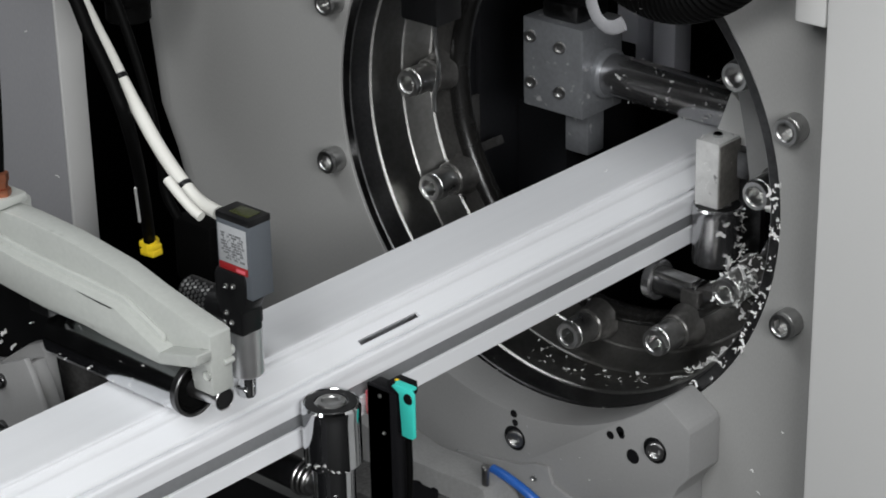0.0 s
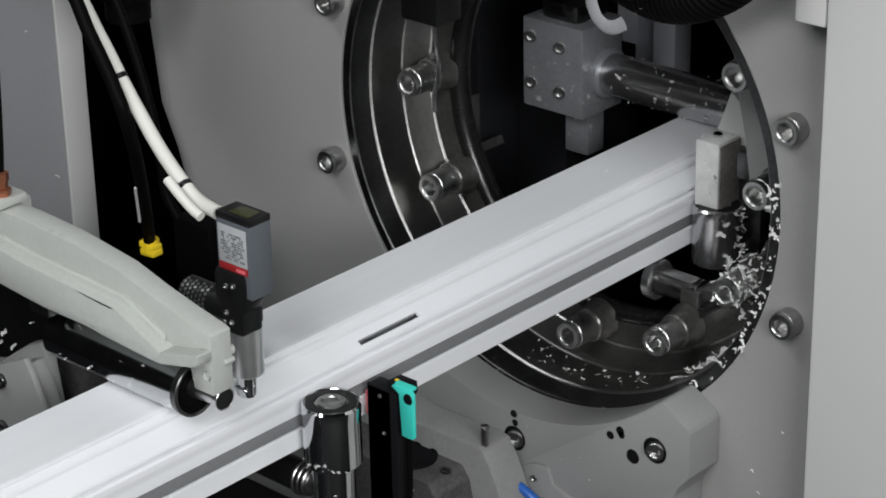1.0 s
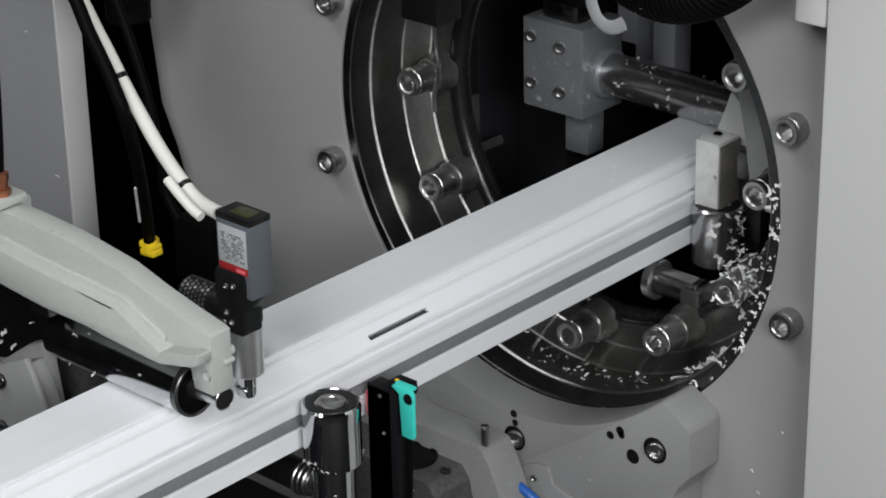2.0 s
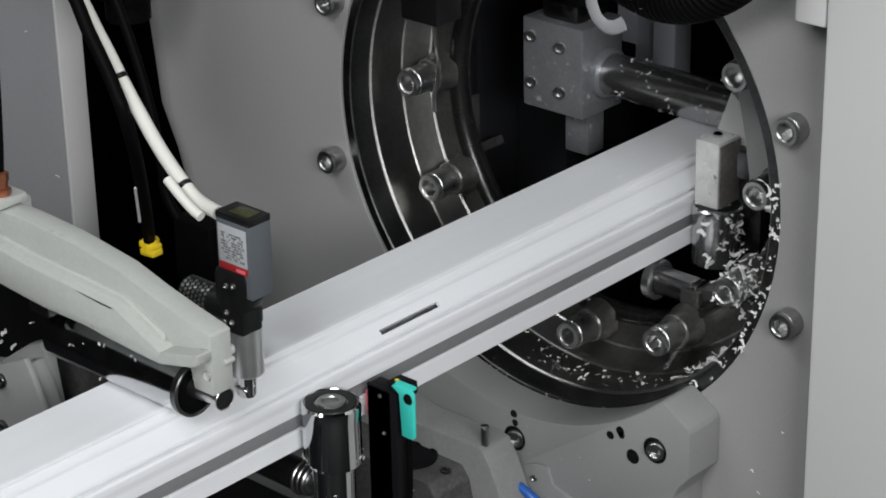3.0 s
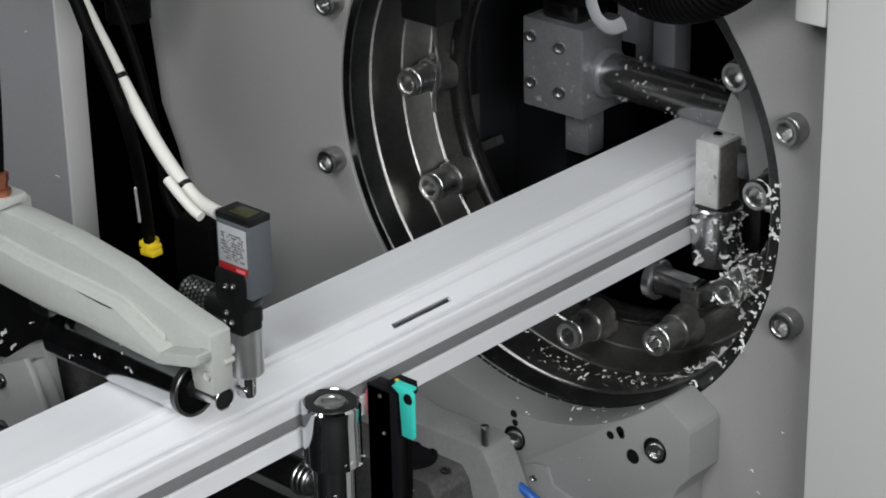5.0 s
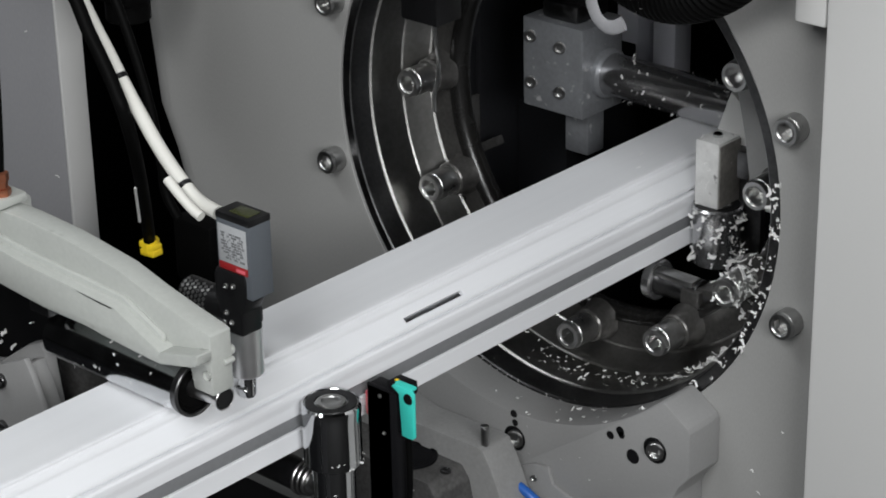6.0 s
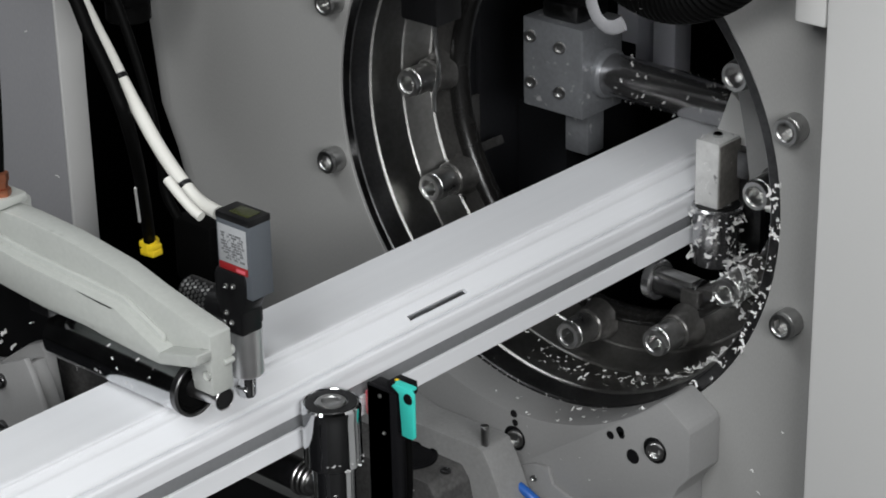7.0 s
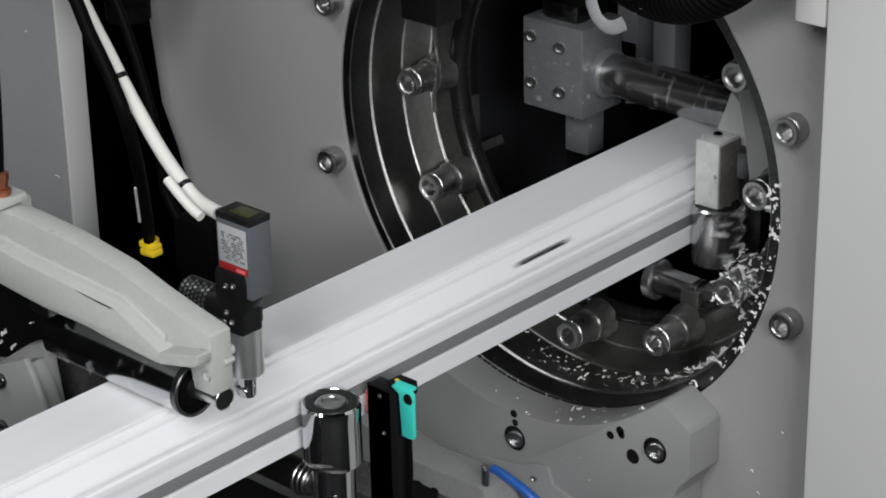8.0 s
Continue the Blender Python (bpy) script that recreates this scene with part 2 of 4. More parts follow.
def chip_shape(bm, m, rng, size):
    """One curled cutting chip, a short thick ribbon, added to bm at the pose m."""
    n = rng.randint(3, 5)
    curl, wid, thick = rng.uniform(3, 30), size * rng.uniform(0.20, 0.46), size * 0.06
    p, a = Vector((0, 0, 0)), rng.uniform(-40, 10)
    rows = []
    for i in range(n + 1):
        taper = 0.5 + 0.5 * math.sin(math.pi * (i + 0.6) / (n + 1.2))
        d = Vector((math.cos(radians(a)), 0, math.sin(radians(a))))
        nrm = Vector((-d.z, 0, d.x))
        sway = size * 0.12 * math.sin(i * 1.7 + curl)
        rows.append([bm.verts.new(m @ (p + Vector((0, s * wid * taper / 2 + sway, 0)) + nrm * t)) for s, t in ((-1, 0), (1, 0), (1, thick), (-1, thick))])
        p = p + d * size / n
        a += curl
    for u, v in zip(rows, rows[1:]):
        for k in range(4):
            bm.faces.new((u[k], u[(k + 1) % 4], v[(k + 1) % 4], v[k]))
    bm.faces.new(rows[0][::-1])
    bm.faces.new(rows[-1])


def lie_on(place, normal, rng):
    """A pose with its z along the normal, turned at random about it."""
    q = Vector(normal).to_track_quat("Z", "Y").to_matrix().to_4x4()
    return Matrix.Translation(place) @ q @ pose(0, 0, 0, rng.uniform(-25, 25), rng.uniform(-25, 25), rng.uniform(0, 360))


# ---- the unseen room and the machine's large forms ----
def structure(name, bm, mat, label, category="structure"):
    return tagged(part(name, bm, mat), label, category, kind="structure")


# Room shell added out of view, its colours darkened so chrome reflects dark.
structure("floor", box(-3.5, 3.5, -4.0, 3.0, -1.2, -1.1, 0), M_FLOOR, "unseen floor, blackened to keep the chrome reflections dark", "floor")
structure("ceiling", box(-3.5, 3.5, -4.0, 3.0, 2.4, 2.5, 0), M_ROOM, "unseen ceiling, darkened for the chrome reflections", "ceiling")
structure("wall_north", box(-3.5, 3.5, 3.0, 3.1, -1.1, 2.4, 0), M_ROOM, "unseen wall, darkened for the chrome reflections", "wall")
structure("wall_south", box(-3.5, 3.5, -4.1, -4.0, -1.1, 2.4, 0), M_ROOM, "unseen wall, darkened for the chrome reflections", "wall")
structure("wall_east", box(3.5, 3.6, -4.0, 3.0, -1.1, 2.4, 0), M_ROOM, "unseen wall, darkened for the chrome reflections", "wall")
structure("wall_west", box(-3.6, -3.5, -4.0, 3.0, -1.1, 2.4, 0), M_ROOM, "unseen wall, darkened for the chrome reflections", "wall")
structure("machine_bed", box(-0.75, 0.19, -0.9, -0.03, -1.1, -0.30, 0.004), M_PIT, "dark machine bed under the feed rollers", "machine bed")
# Inner walls and roof added, near-black in place of the missing deep shade.
structure("machine_back", box(-0.9, 0.9, 0.50, 0.53, -1.1, 0.6, 0), M_PIT, "rear wall in the machine housing, unlit depth put into its black", "wall")
structure("machine_roof", box(-0.9, 0.9, 0.03, 0.50, 0.6, 0.63, 0), M_DARK, "unseen roof added over the machine housing, blackened like unlit depth", "ceiling")
structure("machine_side", box(-0.92, -0.9, 0.03, 0.50, -1.1, 0.6, 0), M_PIT, "side wall in the machine housing, unlit depth put into its black", "wall")
structure("machine_side_right", box(0.9, 0.92, 0.03, 0.50, -1.1, 0.6, 0), M_DARK, "side wall in the machine housing, unlit depth put into its black", "wall")

RING_X = 0.0005
EDGE_R = 0.030
PLATE_EDGE = [(-0.376, 0.6), (-0.3742, 0.0184), (-0.3660, -0.0540), (-0.3520, -0.0850), (-0.3420, -0.1180), (-0.3420, -0.60)]


def rounded_edge():
    """The plate's edge, turned back a quarter to shade darker along the slanting outline."""
    bm = bmesh.new()
    rows = []
    for k in range(11):
        a = radians(9 * k)
        rows.append([bm.verts.new((x + EDGE_R * (1 - math.sin(a)), EDGE_R * (1 - math.cos(a)), z)) for x, z in PLATE_EDGE])
    rows.append([bm.verts.new((x + EDGE_R, EDGE_R, z)) for x, z in PLATE_EDGE])
    for a, b in zip(rows, rows[1:]):
        for i in range(len(PLATE_EDGE) - 1):
            bm.faces.new((a[i], a[i + 1], b[i + 1], b[i]))
    return bm


front_plate = tagged(part("front_plate", plate_with_hole([(0.5, 0.6)] + [(x + EDGE_R, z) for x, z in PLATE_EDGE] + [(0.5, -0.60)], 0.0, 0.03, RING_X, 0.1703), M_PLATE),
                     "grey powder-coated machine front plate with a large round opening", "machine plate", kind="structure")

# Curve added so the plate's left side falls off into dark.
part("shading_edge", rounded_edge(), M_PLATE, front_plate, sharp=60)
column = tagged(part("sheet_metal_column", join(box(-0.9, -0.460, 0.0, 0.0215, -1.1, 0.6, 0.0015), box(-0.9, -0.60, 0.0215, 0.03, -1.1, 0.6, 0)), M_COLUMN),
                "pale grey painted sheet metal column beside a dark gap", "column", kind="structure")

# Paler strip added: the side light on this face is in its colour.
part("side_light_strip", box(-0.4598, -0.457, -0.0005, 0.0220, -1.1, 0.6, 0.0006), M_PANEL, column, "added strip on the column's side, side light put into its paler colour")
side_cover = thing("side_cover", (0.2129, -0.03, 0), "light grey painted sheet metal cover, standing proud of the plate", "machine cover", kind="structure")
part("cover_face", box(0.0, 0.35, 0.0, 0.012, -0.6, 0.6, 0.003), M_PANEL, side_cover)
part("cover_return", box(0.0015, 0.012, 0.012, 0.03, -0.6, 0.6, 0.0005), M_PANEL, side_cover)
cover_bracket = tagged(part("cover_bracket", box(0.1925, 0.2120, -0.028, -0.002, 0.131, 0.30, 0.002), M_PANEL),
                       "light grey sheet metal bracket beside the cover", "bracket")


# ---- the ring in the opening ----
ring = thing("clamping_ring", (RING_X, 0, 0), "dark turned steel ring with socket screws, dusted with white chips", "machine ring")
part("rim", lathe([(0.1698, 0.03), (0.1698, 0.0020), (0.1690, 0.0013), (0.1634, 0.0013), (0.1625, 0.0021), (0.1622, 0.0080),
                   (0.1604, 0.0155), (0.1698, 0.0155)], "y", seg=144), M_RIM, ring, "blackened steel rim")
part("bore", lathe([(0.1690, 0.0159), (0.1600, 0.0159), (0.1597, 0.0162), (0.1590, 0.0170), (0.1588, 0.0173), (0.1582, 0.0436), (0.1580, 0.0440), (0.1573, 0.0448), (0.1570, 0.0453),
                    (0.1510, 0.0630), (0.1507, 0.0634), (0.1498, 0.0643), (0.1498, 0.0700), (0.1690, 0.0700), (0.1690, 0.0159)], "y", seg=144),
     M_RING, ring, "bright turned steel bore")
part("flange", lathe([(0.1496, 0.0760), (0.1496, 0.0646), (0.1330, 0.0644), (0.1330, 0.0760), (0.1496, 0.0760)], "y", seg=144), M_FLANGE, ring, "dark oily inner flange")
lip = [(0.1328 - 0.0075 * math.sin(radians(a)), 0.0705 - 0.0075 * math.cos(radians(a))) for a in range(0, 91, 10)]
part("inner_lip", lathe([(0.1328, 0.0760)] + lip + [(0.1253, 0.0740), (0.1262, 0.0760), (0.1328, 0.0760)], "y", seg=144), M_LIP, ring, "oily rounded inner lip, unlit depth put into its near-black")
screw = part("socket_screw", cap_screw(0.0094, 0.0200), M_SCREW, ring, "zinc-plated socket cap screw")
boss = part("screw_boss", lathe([(0, 0), (0.0140, 0), (0.0120, 0.0040), (0.0112, 0.0132), (0.0104, 0.0142), (0, 0.0142)], seg=36), M_FLANGE, ring, "turned boss under the screw head")
for k in range(12):
    a = radians(30 * k - 1)
    place = Matrix.Translation((0.1360 * math.cos(a) - 0.004, 0, 0.1360 * math.sin(a)))
    turn = pose(0, 0, 0, 90, 0, 0) @ pose(0, 0, 0, 0, 0, 47 * k)
    for first, y in ((screw, 0.0502), (boss, 0.0644)):
        s = first if k == 0 else first.copy()
        if k:
            scene.collection.objects.link(s)
        s.matrix_basis = Matrix.Translation((0, y, 0)) @ place @ turn

plate_screw = part("socket_screw", cap_screw(0.0083, 0.0115), M_STEEL, front_plate, "zinc-plated socket cap screw")
for k, a in enumerate((19.2, 54, 90, 126, 161, 195, -17.2)):
    s = plate_screw if k == 0 else plate_screw.copy()
    if k:
        scene.collection.objects.link(s)
    s.matrix_basis = Matrix.Translation(((0.0040 if abs(a) < 40 else 0.0045) + 0.1855 * math.cos(radians(a)), 0.0, 0.1855 * math.sin(radians(a)))) @ pose(0, 0, 0, 90, 0, 0) @ pose(0, 0, 0, 0, 0, 31 * k)


# ---- the curved bracket below the ring ----
def arc_bracket():
    ob = thing("arc_bracket", (0, 0, 0), "grey painted cast bracket curving under the steel ring", "bracket")
    arc = [(0.163 * math.cos(radians(a)), 0.163 * math.sin(radians(a))) for a in np.linspace(-125, -47.5, 40)]
    outline = arc + [(0.1140, -0.1175), (0.1165, -0.1175), (0.1335, -0.1290), (0.1350, -0.1320), (0.1350, -0.161), (0.1278, -0.170),
                     (0.1238, -0.178), (0.1238, -0.32), (-0.165, -0.32), (-0.165, -0.215), (-0.130, -0.170)]
    part("body", prism(outline, "xz", -0.03, -0.0005, 0.0007), M_BRACKET, ob)
    for x, z in ((0.0022, -0.1807), (0.1107, -0.1504)):
        # No recess is cut; a raised black ring stands in for its shade.
        part("counterbore", lathe([(0.0056, 0), (0.0058, 0.0005), (0.0080, 0.0006), (0.0083, 0)], "y", (x, -0.0306, z), 32), M_BLACK, ob, "raised black ring, shade of a screw recess put into its colour")
        s = part("socket_screw", cap_screw(0.0058, 0.004), M_STEEL, ob, "zinc-plated socket cap screw")
        s.matrix_basis = Matrix.Translation((x, -0.0288, z)) @ pose(0, 0, 0, 90, 0, 20)
    # Nothing is drilled: black discs on the face stand for the holes' darkness.
    for x, z, r in ((0.0770, -0.1522, 0.0026), (0.0845, -0.1468, 0.0028), (0.0855, -0.1492, 0.0022), (0.0941, -0.1606, 0.0045), (0.0012, -0.1640, 0.0025),
                    (0.0022, -0.1700, 0.0022)):
        part("hole_shade_disc", lathe([(0, 0), (r, 0), (r * 1.06, 0.0003)], "y", (x, -0.0304, z), 20), M_BLACK, ob, "raised black disc standing in for a hole's dark inside")
    part("cover_plate", prism([(-0.045, -0.205), (-0.01, -0.1995), (0.0081, -0.1967), (0.020, -0.1915), (0.0309, -0.1903), (0.0325, -0.1965), (0.0345, -0.2010), (0.0512, -0.2065), (0.06, -0.217), (0.06, -0.26), (-0.045, -0.26)],
                              "xz", -0.0330, -0.0300, 0.0006), M_BRACKET, ob, "thin grey cover plate with a stepped outline")
    s = part("cover_screw", cap_screw(0.0022, 0.0010, 18), M_STEEL, ob, "tiny bright screw")
    s.matrix_basis = Matrix.Translation((0.0200, -0.0330, -0.2015)) @ pose(0, 0, 0, 90, 0, 15)
    return ob


arc_bracket()
blue_hose = tagged(part("blue_hose", hose([(-0.004, -0.044, -0.199), (0.008, -0.046, -0.1990), (0.022, -0.046, -0.203), (0.036, -0.044, -0.2125), (0.045, -0.040, -0.235),
                                           (0.046, -0.035, -0.29), (0.046, -0.032, -0.302)], 0.0030, 12), M_CABLE_B), "bright blue pneumatic hose on the grey bracket", "hose")


# ---- the plastic profile that is fed through ----
def window_profile():
    ob = thing("window_profile", (0, 0, 0), "long white plastic window profile with a milled drain slot", "window profile")
    face_t, face_b = Vector((0.0205, -0.0405)), Vector((0.0305, -0.0473))
    face_m = face_t.lerp(face_b, 0.19)
    s0, s1 = face_t.lerp(face_b, 0.60), face_t.lerp(face_b, 0.88)
    section = [(-0.0265, -0.0350), (0.0158, -0.0350), (0.0162, -0.0353), (0.0166, -0.0348), (0.0176, -0.0349), (0.0180, -0.0356), (0.0180, -0.0368), (0.0187, -0.0376), (0.0200, -0.0378), (0.0211, -0.0384),
               (0.0218, -0.0396), (0.0220, -0.0412), tuple(face_m), tuple(s0), tuple(s1), tuple(face_b), (0.0317, -0.0478), (0.0323, -0.0489), (0.0323, -0.0497), (0.0311, -0.0503), (0.0311, -0.0510), (0.0334, -0.0513), (0.0346, -0.0521), (0.0350, -0.0538),
               (0.0350, -0.0560), (0.0347, -0.0580), (0.0347, -0.0598), (0.0350, -0.0610), (0.0350, -0.0648), (0.0330, -0.0650), (0.0330, -0.0733), (0.0350, -0.0735), (0.0352, -0.0740), (0.0352, -0.0848), (0.0340, -0.0858),
               (-0.0265, -0.0858), (-0.0278, -0.0846), (-0.0278, -0.0362)]
    cell = section.index(tuple(s0))
    ys = [-1.25, -0.1892, -0.1872, -0.1434, -0.1414, 0.34]
    bm = bmesh.new()
    grid = [[bm.verts.new((x, y, z)) for x, z in section] for y in ys]
    n = len(section)
    for a in range(len(ys) - 1):
        for k in range(n):
            if k == cell and 1 <= a <= 3:
                continue
            bm.faces.new((grid[a][k], grid[a][(k + 1) % n], grid[a + 1][(k + 1) % n], grid[a + 1][k]))
    # the slot: a thin wall, and the hollow chamber behind it
    thin, deep = Vector((-0.0012, 0, -0.0020)), Vector((-0.0120, 0, -0.0200))
    across = Vector((0.826, 0, -0.56)) * 0.0050
    top = [grid[a][cell] for a in range(1, 5)]
    low = [grid[a][cell + 1] for a in range(4, 0, -1)]
    rim = top + low
    rings = [rim, [bm.verts.new(v.co + thin) for v in rim]]
    for off in (thin * 1.2, deep):
        rings.append([bm.verts.new(v.co + off + (across if k >= len(top) else -across) + Vector((0, 0.02 if v.co.y > -0.165 else -0.006, 0))) for k, v in enumerate(rim)])
    for a, b in zip(rings, rings[1:]):
        for k in range(len(rim)):
            j = (k + 1) % len(rim)
            bm.faces.new((a[k], a[j], b[j], b[k]))
    bm.faces.new(rings[-1])
    bm.faces.new(grid[0])
    bm.faces.new(grid[-1][::-1])
    part("extrusion", bm, M_PROFILE, ob, sharp=20)
    part("gasket", box(0.0331, 0.0342, -1.249, 0.339, -0.0730, -0.0652, 0.0004), M_GASKET, ob, "dark grey gasket strip")
    return ob


profile = window_profile()


# ---- feed rollers ----
def roller(name, at, axis, r, length, label, mat=None, seed=1, chips=0, big=0.0030, facing=None, lip=1.0, span=(0.08, 0.96)):
    """A roller about its own local z, from 0 to its length, with a recessed end."""
    ob = thing(name, Matrix.Translation(at) @ (pose(0, 0, 0, 0, 90, 0) if axis == "x" else Matrix.Identity(4)), label, "feed roller", "feed rollers")
    part("sleeve", lathe([(0, 0), (r * lip - 0.001, 0), (r * lip, 0.001), (r * lip, length - 0.0075), (r, length - 0.0060), (r, length - 0.0012), (r - 0.0012, length), (r * 0.93, length), (r * 0.90, length - 0.0007), (r * 0.40, length - 0.0007), (0, length - 0.0007)], seg=64), mat or M_CHROME, ob, "polished chrome sleeve")
    part("end_ring", lathe([(r * 0.56, length - 0.0006), (r * 0.57, length + 0.0001), (r * 0.86, length + 0.0001), (r * 0.88, length - 0.0006)], seg=48), M_BLACK, ob, "dark recessed end ring")
    part("centre_pin", lathe([(0, length - 0.0004), (r * 0.26, length - 0.0004), (r * 0.30, length - 0.0001), (r * 0.33, length + 0.0006), (r * 0.47, length + 0.0006), (r * 0.51, length + 0.0001), (r * 0.52, length - 0.0008), (0, length - 0.0008)], seg=40), M_STEEL, ob, "bright centre pin")
    if chips:
        rng = random.Random(seed)
        bm = bmesh.new()
        for k in range(chips):
            a, h = (rng.uniform(0, 2 * math.pi) if facing is None else radians(rng.gauss(facing, 48))), length * (span[0] + (span[1] - span[0]) * rng.random() ** 0.8)
            nrm = Vector((math.cos(a), math.sin(a), 0))
            chip_shape(bm, lie_on(nrm * (r * lip + 0.0002) + Vector((0, 0, h)), nrm, rng), rng, rng.uniform(big * 0.38, big))
        tagged(part("stuck_chips", bm, M_CHIP, ob, "tiny white chips stuck to the roller"), kind="stuff")
    return ob


top_roller_front = roller("feed_roller", (-0.069, -0.315, -0.0213), "x", 0.0135, 0.102, "chrome roller resting across the white profile", mat=M_ROLL, seed=3, chips=34)
side_roller_front = roller("feed_roller", (0.0514, -0.2355, -0.0905), "z", 0.0160, 0.0360, "upright chrome roller against the profile's side", seed=4, chips=30, big=0.0026, lip=0.985, span=(0.0, 0.16))
near_roller = roller("feed_roller", (0.0514, -0.405, -0.0950), "z", 0.0160, 0.0405, "upright chrome roller against the profile's near side", seed=8, lip=0.93)
near_holder = tagged(part("roller_post", rod((0.0514, -0.405, -0.301), (0.0514, -0.405, -0.0945), 0.0118, 32), M_CHROME), "polished post under the near upright roller", "roller post")
top_roller_rear = roller("feed_roller", (-0.0905, 0.1760, -0.0201), "x", 0.0147, 0.137, "dark chrome roller with white chips, behind the ring", mat=M_DULL, seed=5, chips=150, big=0.0040)
side_roller_rear = roller("feed_roller", (0.0516, 0.1080, -0.0940), "z", 0.0162, 0.0395, "upright chrome roller crusted with white chips", mat=M_DULL, seed=6, chips=58, big=0.0074, facing=61, lip=0.95)
drum = thing("drive_drum", (-0.118, -0.245, -0.30), "dark grey upright drum behind the roller arm", "drum")
part("shell", lathe([(0, 0), (0.031, 0), (0.031, 0.262), (0.029, 0.265), (0, 0.265)], seg=48), M_PAD, drum)


# Black box added to fill the dark space seen below the arm.
drive = thing("dark_filler_box", (-0.33, -0.175, -0.30), "black box added to darken the space behind the arm, with a few white chips", "machine housing")
part("case", box(-0.09, 0.096, -0.025, 0.025, 0, 0.212, 0.004), M_BLACK, drive)
part("case_rib", box(-0.09, 0.090, -0.031, -0.0255, 0.06, 0.11, 0.002), M_BLACK, drive)
for k, (x, z) in enumerate(((0.052, 0.170), (0.060, 0.163), (0.047, 0.160), (0.082, 0.185), (0.030, 0.140))):
    chip_bm, chip_rng = bmesh.new(), random.Random(90 + k)
    chip_shape(chip_bm, lie_on((x, -0.0254, z), (0, -1, 0), chip_rng), chip_rng, 0.0055)
    part("chip", chip_bm, M_CHIP, drive, "small white chip")


# ---- roller arm, a casting over the profile ----
def roller_arm():
    ob = thing("roller_support", (0, 0, 0), "grey-green painted cast arm holding a chrome roller", "machine arm")
    top = [(-0.30, 0.0520), (-0.16, 0.0450), (-0.1190, 0.0420), (-0.0833, 0.0428), (-0.0492, 0.0411), (-0.0079, 0.0356), (0.0149, 0.0290), (0.0354, 0.0243), (0.0560, 0.0200), (0.0588, 0.0190)]
    low = [(0.0588, -0.0140), (0.0445, -0.0140), (0.0425, -0.0020), (0.0190, -0.0020), (-0.0154, 0.0010), (-0.0397, 0.0030), (-0.0797, 0.0), (-0.1081, 0.0), (-0.30, 0.010)]
    body = prism(top + low, "xz", -0.3230, -0.3090, 0.0009, 2)
    web_low = [(-0.30, 0.040), (-0.1000, 0.0265), (-0.0709, 0.0232), (-0.0019, 0.0200), (0.0240, 0.0085), (0.0325, 0.0050)]
    foot_low = [(0.0298, -0.0014), (-0.0043, 0.0002), (-0.0260, 0.0020), (-0.0577, 0.0021), (-0.0692, 0.0028), (-0.0948, 0.0049), (-0.30, 0.020)]
    foot = prism(web_low + foot_low, "xz", -0.3325, -0.3225, 0.0008, 2)
    toe = prism([(0.0300, 0.0046), (0.0320, 0.0056), (0.0592, 0.0122), (0.0592, 0.0066), (0.0534, 0.0041), (0.0300, -0.0015)], "xz", -0.3327, -0.3225, 0.0006, 1)
    fillet = prism([(-0.30, 0.040), (-0.1000, 0.0290), (-0.0700, 0.0262), (-0.0019, 0.0232), (0.0270, 0.0105), (0.0270, 0.0060), (-0.30, 0.030)], "xz", -0.3262, -0.3227, 0.0016, 2)
    part("casting", join(body, fillet, foot, toe), M_ARM, ob, sharp=35)
    for x, z in ((0.0560, -0.0030), (0.0545, 0.0090)):
        part("casting_knob", lathe([(0, 0.0016), (0.0016, 0.0013), (0.0024, 0.0002), (0.0026, -0.001)], "y", (x, -0.3232, z), 16), M_ARM, ob)
    part("hub_block", box(-0.0760, -0.0600, -0.3290, -0.3120, -0.0060, 0.0020, 0.0012), M_BLACK, ob, "dark steel hub at the roller's end")
    part("boss", join(box(-0.150, -0.1030, -0.3345, -0.300, 0.030, 0.0435, 0.002), box(-0.150, -0.0985, -0.3290, -0.306, 0.043, 0.0485, 0.0015)), M_ARM, ob, sharp=35)
    part("shaft", rod((0.030, -0.315, -0.0195), (0.0550, -0.315, -0.0185), 0.0050, 24), M_SATIN, ob, "bare steel shaft")
    part("shaft_end", lathe([(0, 0), (0.0050, 0), (0.0054, 0.0005), (0.0054, 0.0034), (0.0050, 0.0037), (0, 0.0034)], "x", (0.0545, -0.315, -0.0185), 32), M_BLACK, ob, "black shaft end cap")
    part("end_cap_rim", lathe([(0.0055, 0), (0.0062, 0.0003), (0.0062, 0.0034), (0.0058, 0.0038), (0.0055, 0.0036)], "x", (0.0545, -0.315, -0.0185), 32), M_SATIN, ob, "steel rim of the end cap")
    part("bearing_seal", lathe([(0.0045, 0), (0.0126, 0), (0.0126, 0.0030), (0.0105, 0.0034), (0.0098, 0.0024), (0.0045, 0.0024)], "x", (0.0330, -0.315, -0.0203), 40),
         M_RUBBER, ob, "black bearing seal")
    part("seal_ring", lathe([(0.0127, 0), (0.0142, 0), (0.0147, 0.0005), (0.0147, 0.0040), (0.0142, 0.0045), (0.0132, 0.0045), (0.0127, 0.0040), (0.0127, 0)], "x", (0.0330, -0.315, -0.0203), 48), M_RIM, ob, "dark polished bearing ring")
    part("lug", join(rod((0.0590, -0.3150, 0.0020), (0.0590, -0.3085, 0.0020), 0.0018, 12), rod((0.056, -0.3095, 0.006), (0.056, -0.3065, 0.006), 0.003, 12)), M_ARM, ob)
